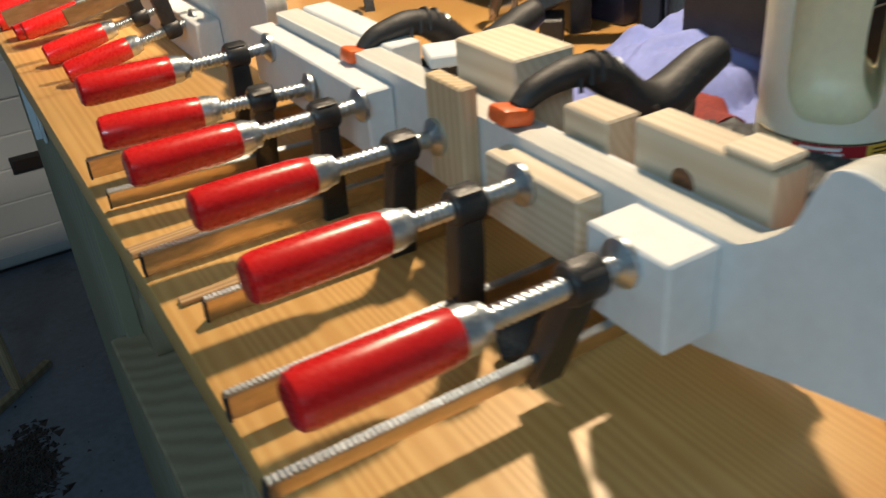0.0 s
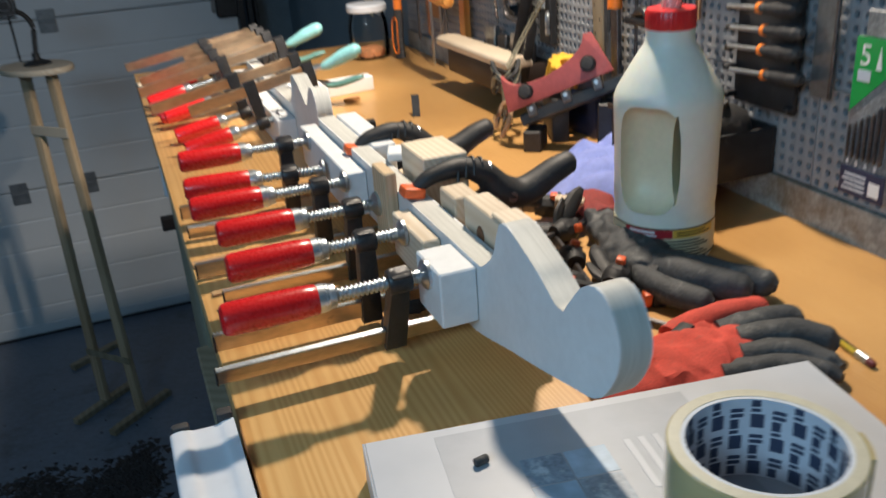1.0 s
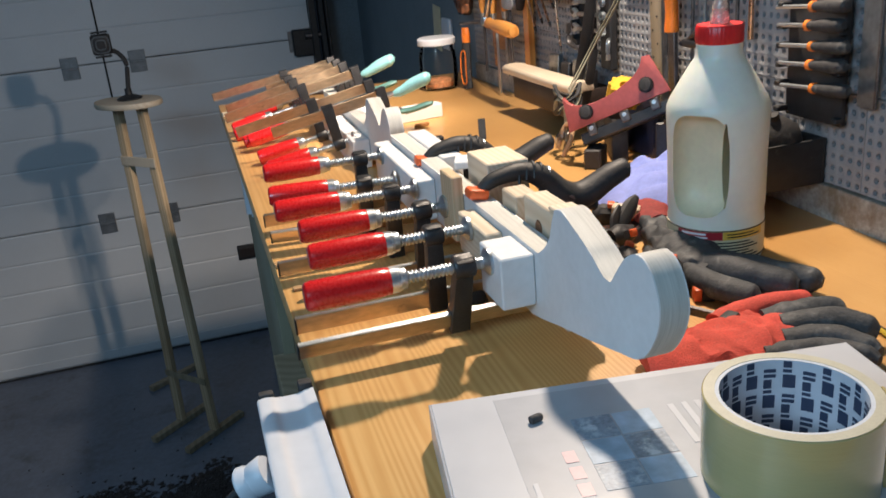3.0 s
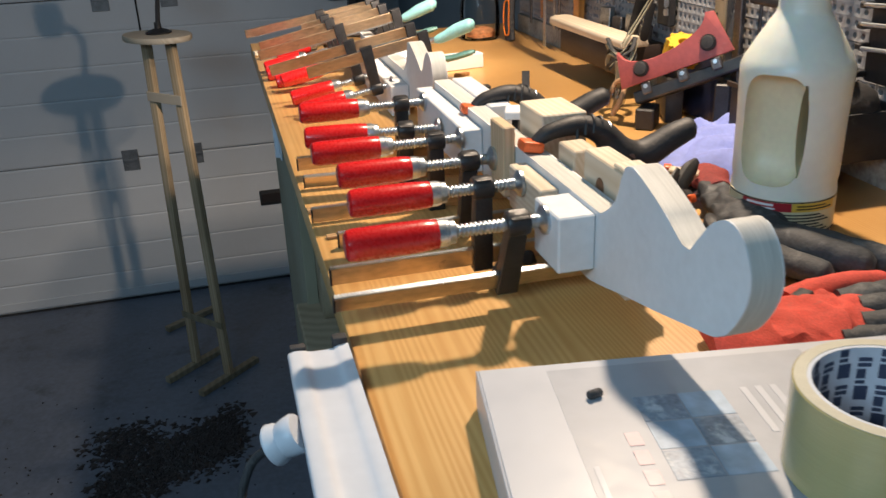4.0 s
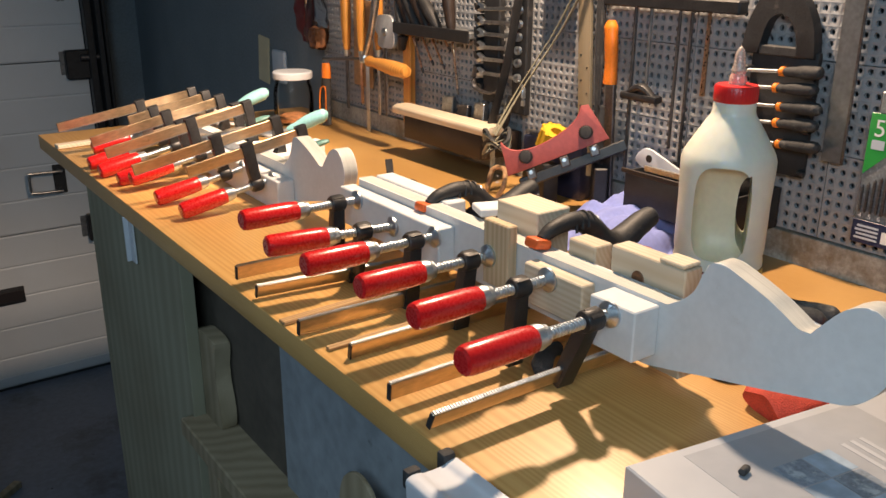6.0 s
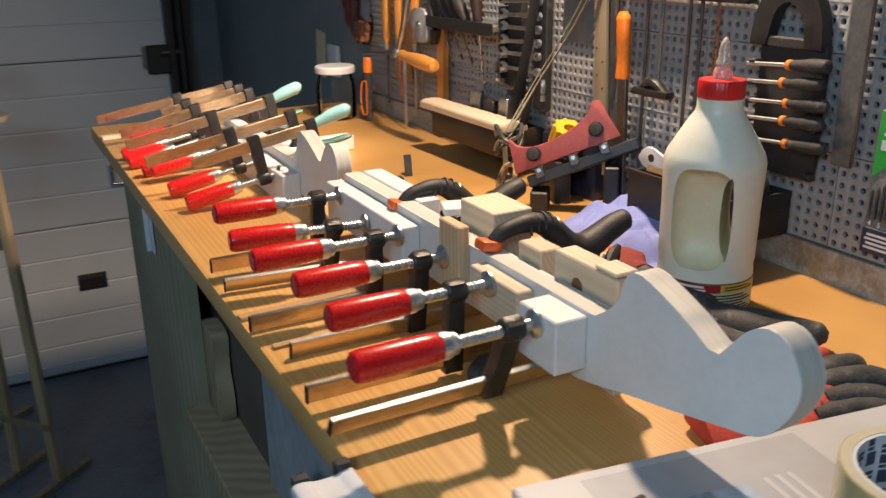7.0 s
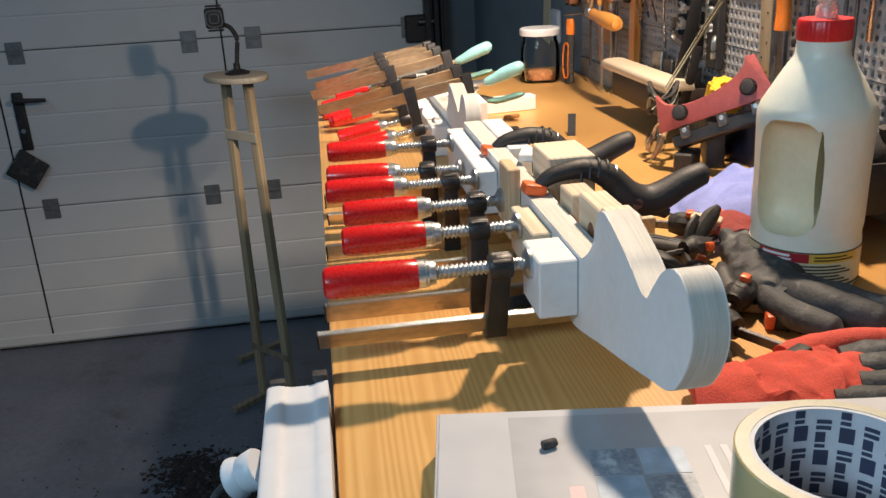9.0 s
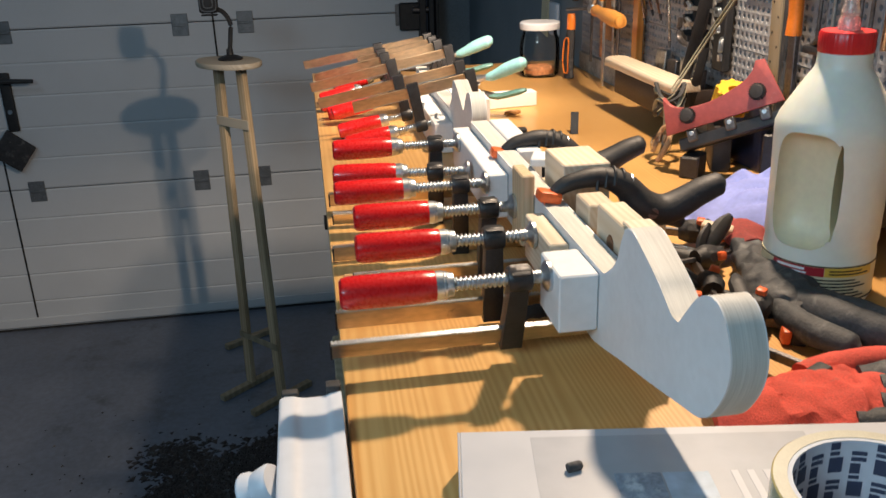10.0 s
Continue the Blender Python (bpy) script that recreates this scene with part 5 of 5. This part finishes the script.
part("blade", tube([(0, 0.012, 0.03), (0.0, 0.012, 0.0), (0, -0.03, -0.006), (0, -0.06, 0.01), (0, -0.072, 0.04), (0, -0.08, 0.13)], [0.004, 0.005, 0.004, 0.0035, 0.0035, 0.0035], 8, 0.6), "dark_steel", sc)
simple("hex_key", "short chrome hex key on the pegboard", "hex key", tube([(0.56, 0.745, 1.05), (0.555, 0.738, 1.048), (0.553, 0.735, 1.04), (0.553, 0.735, 1.022)], 0.0035, 8), "zinc")
simple("protractor", "clear plastic drawing template on the pegboard", "template", box(0.5785, 0.5795, 0.655, 0.725, 1.11, 1.25, 0.0003), "template_clear")

# awl shelf
shelf = thing("tool_shelf", "narrow black tool shelf with holes on the pegboard", "shelf", pose(0.56, 0.975, 1.118))
part("shelf_plate", box(-0.018, 0.022, -0.115, 0.115, -0.006, 0.006, 0.002), "grey_plate", shelf)
part("shelf_lip", box(-0.021, -0.018, -0.115, 0.115, -0.012, 0.008, 0.001), "black_iron", shelf)
for y0, z0, y1, z1, hm in ((1.049, 1.117, 1.013, 1.050, "dark_brown"), (1.022, 1.117, 0.983, 1.066, "black_plastic"), (0.992, 1.117, 0.949, 1.063, "dark_brown"), (0.956, 1.116, 0.933, 1.094, "black_plastic"), (0.923, 1.117, 0.905, 1.027, "dark_brown")):
    ob = thing("screwdriver", "slim screwdriver with a dark handle in the shelf", "screwdriver", None, "screwdrivers in the tool shelf")
    d = Vector((0, y1 - y0, z1 - z0)).normalized()
    p = Vector((0.552, y0, z0))
    part("shaft", rod(p, p + d * math.hypot(y1 - y0, z1 - z0), 0.0021, 0.0019), "copper_shaft", ob)
    part("tip", rod(p + d * (math.hypot(y1 - y0, z1 - z0)), p + d * (math.hypot(y1 - y0, z1 - z0) + 0.010), 0.0026, 0.0016), "dark_steel", ob)
    part("handle", tube([p - d * 0.002, p - d * 0.02, p - d * 0.05, p - d * 0.075, p - d * 0.09], [0.006, 0.009, 0.011, 0.010, 0.004], 12), hm, ob)

# files and chisels with amber handles
for y, zc, low, mt, r in ((1.285, 1.061, 0.938, "dark_steel", 0.0105), (1.226, 1.064, 0.956, "copper_shaft", 0.0095), (1.160, 1.072, 0.943, "steel", 0.0098)):
    ob = thing("wood_file", "file with an amber wooden handle hanging on the wall", "file", pose(0.552, y, zc), "amber-handled files")
    part("handle", lathe([(0, -0.004), (0.0055, -0.004), (0.0068, 0.0), (0.0085, 0.012), (r, 0.05), (r * 0.95, 0.10), (r * 0.7, 0.135), (0, 0.14)], 18), "amber_wood", ob, "varnished amber wooden handle")
    part("ferrule", lathe([(0.0058, -0.016), (0.0066, -0.004), (0, -0.003)], 16), "zinc", ob)
    part("blade", box(-0.0016, 0.0016, -0.0045, 0.0045, low - zc, -0.012, 0.0008), mt, ob)
simple("steel_rule", "narrow pale steel rule hanging beside the files", "rule", box(-0.0008, 0.0008, -0.006, 0.006, 0, 0.14, 0.0003), "zinc", pose(0.545, 1.192, 0.906, 0, 0, 0))
simple("wood_batten", "upright amber wooden batten on the wall", "batten", box(-0.006, 0.006, -0.012, 0.012, 0, 0.36, 0.001), "amber_wood", pose(0.566, 1.076, 0.937))
simple("chisel", "dark steel chisel hanging on the wall", "chisel", tube([(0, 0, 0), (0, 0, 0.05), (0, 0, 0.10), (0, 0, 0.14)], [0.003, 0.005, 0.006, 0.004], 8, 0.5, up=(1, 0, 0)), "dark_steel", pose(0.552, 1.135, 0.945))
simple("leather_flap", "tan leather flap hanging behind the files", "leather", rough_up(box(-0.001, 0.001, -0.045, 0.03, 0, 0.17, 0.0005), 0.004, 20), "rope_tan", pose(0.572, 1.26, 0.985))
guard = thing("angle_cutter", "grey round-guarded cutter with black body on the wall", "tool", pose(0.545, 1.118, 1.106))
part("guard", prism(spline([(0.030, 0.024), (0.0, 0.030), (-0.028, 0.022), (-0.030, -0.024), (0.0, -0.030), (0.024, -0.026), (0.022, -0.008), (0.033, 0.0)], 5, True), -0.006, 0.003, "YZ", 0.001), "grey_light", guard)
part("centre_screw", lathe([(0.0075, 0), (0.0075, 0.003), (0.004, 0.005), (0, 0.0055)], 16, along((-0.006, -0.002, 0), (-1, -0.002, 0))), "zinc", guard)
part("body", tube([(0.006, -0.04, -0.03), (0.006, -0.045, 0.0), (0.006, -0.034, 0.04), (0.006, -0.03, 0.07)], [0.007, 0.011, 0.010, 0.007], 10, 0.8), "black_plastic", guard)
br = thing("hand_brace", "old chrome hand brace with a turned wooden handle", "hand brace", None)
part("crank", tube([(0.512, 1.095, 1.30), (0.51, 1.097, 1.18), (0.505, 1.108, 1.11), (0.500, 1.124, 1.062)], [0.0075, 0.0075, 0.0065, 0.005], 12), "steel", br)
part("crank_joint", lathe([(0, -0.008), (0.008, -0.007), (0.010, 0), (0.008, 0.007), (0, 0.008)], 14, pose(0.5, 1.126, 1.058)), "zinc", br)
part("crank_arm", rod((0.5, 1.126, 1.058), (0.505, 1.30, 1.040), 0.003), "dark_steel", br)
part("handle", lathe([(0, 0), (0.008, 0), (0.0105, 0.006), (0.0085, 0.018), (0.0115, 0.05), (0.0135, 0.085), (0.0125, 0.118), (0.009, 0.128), (0, 0.130)], 20, along((0.500, 1.114, 1.056), (0.503, 0.97, 1.048))), "amber_wood", br, "worn turned wooden handle")
knife = thing("utility_knife", "orange and black utility knife standing by the jar", "knife", pose(0.520, 1.315, BZ + 0.001, -3, 0, 20))
part("body", tube([(0, 0.004, 0.0), (0, 0.006, 0.03), (0, 0.0, 0.07), (0, -0.004, 0.10)], [0.012, 0.015, 0.013, 0.011], 14, 0.6, up=(1, 0, 0)), "black_rubber", knife)
part("cap", tube([(0, -0.004, 0.098), (0, -0.005, 0.115), (0, -0.005, 0.128)], [0.011, 0.011, 0.009], 12, 0.7, up=(1, 0, 0)), "orange_tool", knife)
part("inlay", tube([(-0.0095, 0.008, 0.012), (-0.0095, 0.012, 0.035), (-0.0095, 0.006, 0.075), (-0.0085, -0.006, 0.078), (-0.0095, -0.005, 0.04), (-0.0095, -0.003, 0.014), (-0.0095, 0.008, 0.012)], 0.0016, 6), "orange_tool", knife)
jar = thing("glass_jar", "glass jar with a white lid on the bench", "jar", pose(0.470, 1.372, BZ))
part("glass", lathe([(0, 0.001), (0.036, 0.001), (0.040, 0.005), (0.0415, 0.02), (0.0415, 0.062), (0.039, 0.078), (0.0355, 0.087), (0.0355, 0.0965), (0.0340, 0.0965), (0.0340, 0.087), (0.0372, 0.077), (0.0395, 0.062), (0.0395, 0.02), (0.037, 0.0045), (0, 0.004)], 36), "jar_glass", jar)
part("lid", lathe([(0.036, 0.096), (0.0405, 0.096), (0.0415, 0.099), (0.0415, 0.108), (0.039, 0.1105), (0, 0.111)], 36), "white_pvc", jar, "white plastic lid")
part("contents", rough_up(lathe([(0, 0.006), (0.033, 0.006), (0.034, 0.016), (0.02, 0.022), (0, 0.02)], 20), 0.003, 60), "spice", jar)
bag = thing("parts_bag", "clear plastic bag of brown bits hanging on the wall", "bag", pose(0.552, 1.412, 1.046))
part("film", rough_up(tube([(0, 0, 0.002), (0, 0, 0.03), (0, 0, 0.07), (0, 0.01, 0.12)], [0.030, 0.043, 0.045, 0.03], 20, 0.35, up=(1, 0, 0)), 0.006, 45, 2), "clear_bag", bag)
part("bits", rough_up(tube([(0, 0, 0.004), (0, 0, 0.02), (0, 0, 0.045)], [0.028, 0.037, 0.030], 18, 0.3, up=(1, 0, 0)), 0.005, 90, 5), "spice", bag)
simple("maroon_pouch", "dark maroon pouch hanging on the wall", "pouch", rough_up(tube([(0, 0, -0.02), (0, 0, 0.02), (0, 0, 0.06), (0, 0, 0.11)], [0.014, 0.030, 0.036, 0.028], 16, 0.5, up=(1, 0, 0)), 0.006, 40, 9), "maroon", pose(0.565, 1.492, 1.075))
simple("wall_socket", "white double socket on the blue wall", "socket", box(-0.012, 0.0, -0.035, 0.035, -0.04, 0.04, 0.006, 3), "white_pvc", pose(0.6015, 1.70, 0.975))
simple("cardboard_sleeve", "pale cardboard sleeve hanging on the wall", "cardboard", box(-0.004, 0.0, -0.03, 0.03, -0.06, 0.055, 0.001), "label_cream", pose(0.6015, 1.80, 0.985, 6, 0, 0))

snips = thing("snips", "orange-handled snips lying beside the glue jug", "snips", pose(0.388, 0.350, BZ + 0.010, 0, 0, 30) @ Matrix.Scale(0.65, 4))
part("handle_loop", tube([(0.0, -0.012, 0), (0.014, -0.016, 0.004), (0.034, -0.010, 0.012), (0.036, 0.004, 0.014), (0.018, 0.006, 0.006), (0.0, -0.004, 0)], 0.0045, 10), "orange_plastic", snips)
part("handle_loop", tube([(0.0, 0.004, 0.004), (0.016, 0.012, 0.012), (0.034, 0.018, 0.022), (0.038, 0.028, 0.024), (0.018, 0.026, 0.012), (0.0, 0.010, 0.004)], 0.0045, 10), "orange_plastic", snips)
part("blade", box(-0.05, 0.002, -0.006, 0.006, -0.003, 0.003, 0.001), "dark_steel", snips)

# ---------- stand before the garage door ----------


def stand():
    ob = thing("tall_stand", "tall narrow homemade wooden stand on the floor", "stand", pose(-0.228, 2.125, FZ, 0, 0, -48))
    for x, lean in ((-0.076, 0.0), (0.076, 0.0)):
        bm = prism([(-0.014, 0.02), (0.014, 0.02), (0.014, 1.060), (-0.014, 1.060)], -0.009, 0.009, "XZ", 0.001)
        post = part("post", bm, "pine_z", ob, m=pose(x, 0, 0, 0, -1.35 * (1 if x > 0 else -1), 0))
        part("foot", box(x - 0.012, x + 0.012, -0.12, 0.12, 0.0, 0.02, 0.002), "dim_wood", ob)
    part("top_plate", lathe([(0, 0), (0.094, 0), (0.096, 0.003), (0.096, 0.012), (0.094, 0.015), (0, 0.015)], 40), "pine", ob, m=pose(0, 0, 1.0600) @ Matrix.Diagonal((1.17, 0.80, 1, 1)))
    part("crossbar", box(-0.072, 0.072, -0.0125, -0.0095, 0.884, 0.912, 0.001), "pine", ob)
    part("crossbar", box(-0.09, 0.09, -0.0125, -0.0095, 0.185, 0.207, 0.001), "dim_wood", ob)
    return ob


stand()


def desk_cam():
    ob = thing("gooseneck_lamp", "small black gooseneck lamp with ring head on the stand", "lamp", pose(-0.222, 2.135, FZ + 1.0751))
    part("base", lathe([(0, 0), (0.034, 0), (0.035, 0.004), (0.022, 0.010), (0.010, 0.014), (0.009, 0.03), (0, 0.03)], 24), "black_plastic", ob)
    part("neck", tube([(0, 0, 0.02), (0.006, 0, 0.06), (0.010, 0, 0.10), (-0.004, 0, 0.128), (-0.022, -0.01, 0.14)], 0.0065, 10), "black_rubber", ob)
    at = along((-0.042, -0.012, 0.158), (-0.052, -1, 0.10))
    head = part("head", box(-0.026, 0.026, -0.028, 0.028, -0.012, 0.012, 0.008, 3, m=at), "black_plastic", ob, "square black lamp head")
    for q in (0.021, 0.012):
        loop = [(-q, -q * 0.6), (-q, q * 0.6), (-q * 0.6, q), (q * 0.6, q), (q, q * 0.6), (q, -q * 0.6), (q * 0.6, -q), (-q * 0.6, -q), (-q, -q * 0.6)]
        part("face_ring", tube([(a, b, 0.0125) for a, b in loop], 0.0017, 6, steps=3, m=at), "grey_plate", head, "grey square ring")
    for y in (-0.033, 0.033):
        part("tab", box(-0.022, 0.022, y - 0.002, y + 0.002, -0.006, 0.010, 0.0015, m=at), "black_plastic", head)
    return ob


desk_cam()

# ---------- garage door hardware and floor ----------
dh = thing("lever_lock_set", "black lever door handle on a long plate", "door handle", pose(-1.045, DY, 0.62))
part("plate", box(-0.019, 0.019, -0.012, 0.001, -0.07, 0.135, 0.006, 3), "black_plastic", dh)
part("lever", tube([(0, -0.01, 0.11), (0.0, -0.045, 0.112), (0.025, -0.05, 0.112), (0.105, -0.048, 0.108)], [0.009, 0.009, 0.0085, 0.007], 12), "black_plastic", dh)
part("keyhole", lathe([(0, 0), (0.008, 0), (0.008, 0.003), (0, 0.003)], 14, along((0, -0.012, 0.0), (0, -1, 0.0))), "zinc", dh)
simple("black_cloth", "small black cloth square hanging from the door handle", "cloth", rough_up(box(-0.055, 0.055, -0.008, 0.0, -0.055, 0.055, 0.003, 2, m=pose(0, 0, 0, 0, 38, 0)), 0.003, 30), "black_rubber", pose(-1.055, DY - 0.022, 0.485))
rec = thing("recessed_grip", "black recessed grip in the garage door", "handle", pose(0.052, DY, 0.122))
part("frame", box(-0.048, 0.048, -0.006, 0.001, -0.030, 0.030, 0.003, 2), "black_plastic", rec)
part("cup", box(-0.040, 0.040, -0.0085, -0.005, -0.018, 0.018, 0.002), "label_dark", rec)
loop = thing("pull_handle", "grey steel loop pull handle at the door edge", "handle", pose(0.215, DY, 0.505))
part("loop", tube([(0.05, 0, 0.03), (0.05, -0.026, 0.031), (0.044, -0.032, 0.032), (-0.042, -0.035, 0.035), (-0.050, -0.035, 0.028), (-0.050, -0.035, -0.024), (-0.042, -0.035, -0.031), (0.040, -0.032, -0.035), (0.046, -0.026, -0.035), (0.05, 0, -0.035)], 0.0050, 10, steps=4), "steel", loop)
part("backplate", box(0.03, 0.07, -0.004, 0.0, -0.05, 0.05, 0.002), "black_plastic", loop)
track = thing("door_track", "black steel vertical door track with roller brackets", "track", pose(0.405, DY, FZ), kind="structure")
part("rail", box(-0.005, 0.018, -0.05, -0.02, 0.0, 2.6, 0.002), "black_iron", track)
part("rail", box(0.028, 0.045, -0.06, -0.01, 0.0, 2.6, 0.002), "black_plastic", track)
part("rail", box(0.052, 0.064, -0.05, 0.06, 0.0, 2.6, 0.002), "black_iron", track)
for z in (0.555, 1.115, 1.675):
    part("roller_bracket", box(-0.075, 0.0, -0.03, -0.002, z - 0.06, z + 0.035, 0.004), "black_iron", track)
    part("roller", rod((-0.03, -0.035, z + 0.01), (0.03, -0.035, z + 0.01), 0.012), "dark_steel", track)


def litter():
    rnd = random.Random(5)
    bm = bmesh.new()
    for i in range(4300):
        t = rnd.random()
        if i < 3500:
            x, y = -0.52 + 0.36 * t + rnd.gauss(0, 0.02), 1.60 + 0.17 * t + rnd.gauss(0, 0.045 + 0.02 * t)
        elif i < 4150:
            x, y = -0.47 + rnd.gauss(0, 0.05), 1.80 + rnd.gauss(0, 0.05)
        else:
            x, y = -0.5 + rnd.gauss(0, 0.35), 1.75 + rnd.gauss(0, 0.25)
        s = rnd.uniform(0.002, 0.011) * (1.5 if i < 4150 else 0.6)
        a = rnd.uniform(0, 6.3)
        h = rnd.uniform(0.001, 0.006)
        vs = [bm.verts.new((x + s * math.cos(a + k * 2.1) * rnd.uniform(0.6, 1.3), y + s * math.sin(a + k * 2.1) * rnd.uniform(0.6, 1.3), FZ + 0.0006)) for k in range(3)]
        top = bm.verts.new((x, y, FZ + h))
        bm.faces.new(vs)
        for k in range(3):
            bm.faces.new((vs[k], vs[(k + 1) % 3], top))
    return thing("sweepings", "dark sweepings and dust on the garage floor", "sweepings", None, kind="stuff", bm=bm, material="label_dark")


litter()
simple("floor_offcut", "dark stick of wood on the floor", "offcut", box(-0.10, 0.10, -0.012, 0.012, 0, 0.02, 0.002), "dim_wood", pose(-0.30, 2.52, FZ, 0, 0, 35))

# ---------- under the bench ----------
simple("shaped_board", "pale shaped wooden board leaning under the bench", "wood piece", prism(spline([(0.034, 0.0), (0.030, 0.03), (0.037, 0.06), (0.043, 0.10), (0.032, 0.128), (-0.026, 0.130), (-0.034, 0.12), (-0.026, 0.08), (-0.036, 0.04), (-0.034, 0.0)], 4, True), 0.0, 0.022, "YZ", 0.002), "dim_wood", pose(0.030, 0.768, 0.628))
simple("loose_board", "rough wooden board lying under the bench", "board", box(-0.005, 0.16, 0.36, 0.80, 0.6, 0.627, 0.002), "dim_wood")
simple("prop_stick", "grey wooden prop carrying the loose board", "stick", box(0.02, 0.05, 0.74, 0.78, FZ, 0.5995, 0.002), "dim_wood")
simple("prop_stick", "grey wooden prop carrying the loose board", "stick", box(0.02, 0.05, 0.38, 0.42, FZ, 0.5995, 0.002), "dim_wood")
for x, y, z, h in ((0.018, 0.335, 0.625, 0.155), (0.012, 0.285, 0.618, 0.160)):
    simple("round_end_board", "round-ended pale wooden board standing under the bench", "board", prism(spline([(0.036, -0.02), (0.040, h * 0.6), (0.028, h * 0.9), (0.0, h), (-0.028, h * 0.9), (-0.036, h * 0.6), (-0.036, -0.02)], 5), 0, 0.006, "YZ", 0.002), "dim_wood", pose(x, y, z), "round-ended boards under the bench")
ab = thing("angle_bracket", "white painted steel angle bracket under the bench edge", "bracket", pose(0.0105, 0.985, 0.765))
part("flange", box(-0.003, 0.0, -0.006, 0.016, 0.035, 0.105, 0.0006), "white_pvc", ab)
part("flange", box(-0.010, -0.003, 0.013, 0.016, 0.035, 0.105, 0.0006), "white_pvc", ab)

# ---------- pegboard, last ----------
thing("skirting", "stained grey concrete strip along the bench back", "skirting", None, kind="structure", bm=rough_up(box(WX, 0.602, -1.1, 1.44, BZ - 0.02, 0.936, 0.001), 0.0008, 30), material="stone")
PITCH, COUNT = 0.0125, 8


def peg_panel():
    """One square panel with round holes through it."""
    verts, faces = [], []
    size, th = PITCH * COUNT, 0.005

    def v(x, y, z):
        verts.append((x, y, z))
        return len(verts) - 1
    for i in range(COUNT):
        for j in range(COUNT):
            y0, z0 = i * PITCH, j * PITCH
            g = 0.0006
            ya, yb = y0 + (g if i == 0 else 0), y0 + PITCH - (g if i == COUNT - 1 else 0)
            za, zb = z0 + (g if j == 0 else 0), z0 + PITCH - (g if j == COUNT - 1 else 0)
            yc, zc = y0 + PITCH / 2, z0 + PITCH / 2
            sq8 = [(yb, zc), (yb, zb), (yc, zb), (ya, zb), (ya, zc), (ya, za), (yc, za), (yb, za)]
            outer = [v(0, a, b) for a, b in sq8]
            ring = [v(0.0006, yc + 0.0034 * math.cos(k * math.pi / 4), zc + 0.0034 * math.sin(k * math.pi / 4)) for k in range(8)]
            deep = [v(th, yc + 0.0031 * math.cos(k * math.pi / 4), zc + 0.0031 * math.sin(k * math.pi / 4)) for k in range(8)]
            for k in range(8):
                n = (k + 1) % 8
                faces.append((outer[k], outer[n], ring[n], ring[k]))
                faces.append((ring[k], ring[n], deep[n], deep[k]))
    g = 0.0006
    c = [v(x, y, z) for x in (0, th) for y, z in ((g, g), (size - g, g), (size - g, size - g), (g, size - g))]
    for k in range(4):
        faces.append((c[k], c[(k + 1) % 4], c[4 + (k + 1) % 4], c[4 + k]))
    me = bpy.data.meshes.new("peg_panel")
    me.from_pydata(verts, [], faces)
    me.materials.append(M["pegboard"])
    return me


ce = thing("door_mark", "small dark printed mark on the garage door", "mark", pose(0.327, DY - 0.0008, 1.084))
text("CE", 0.024, ce, Matrix(((1, 0, 0, 0), (0, 0, -1, 0), (0, 1, 0, 0), (0, 0, 0, 1))), "label_dark")
peg = thing("pegboard", "light grey perforated pegboard panels behind the bench", "pegboard", pose(0.582, 0, 0), kind="structure")
peg_mesh = peg_panel()
for i in range(14):
    for j in range(4):
        o = new("panel", peg_mesh)
        o.parent = peg
        o.location = (0, 0.04 + i * 0.1, 0.9375 + j * 0.1)
# added strip, puts shade into the gap behind the lowest holes
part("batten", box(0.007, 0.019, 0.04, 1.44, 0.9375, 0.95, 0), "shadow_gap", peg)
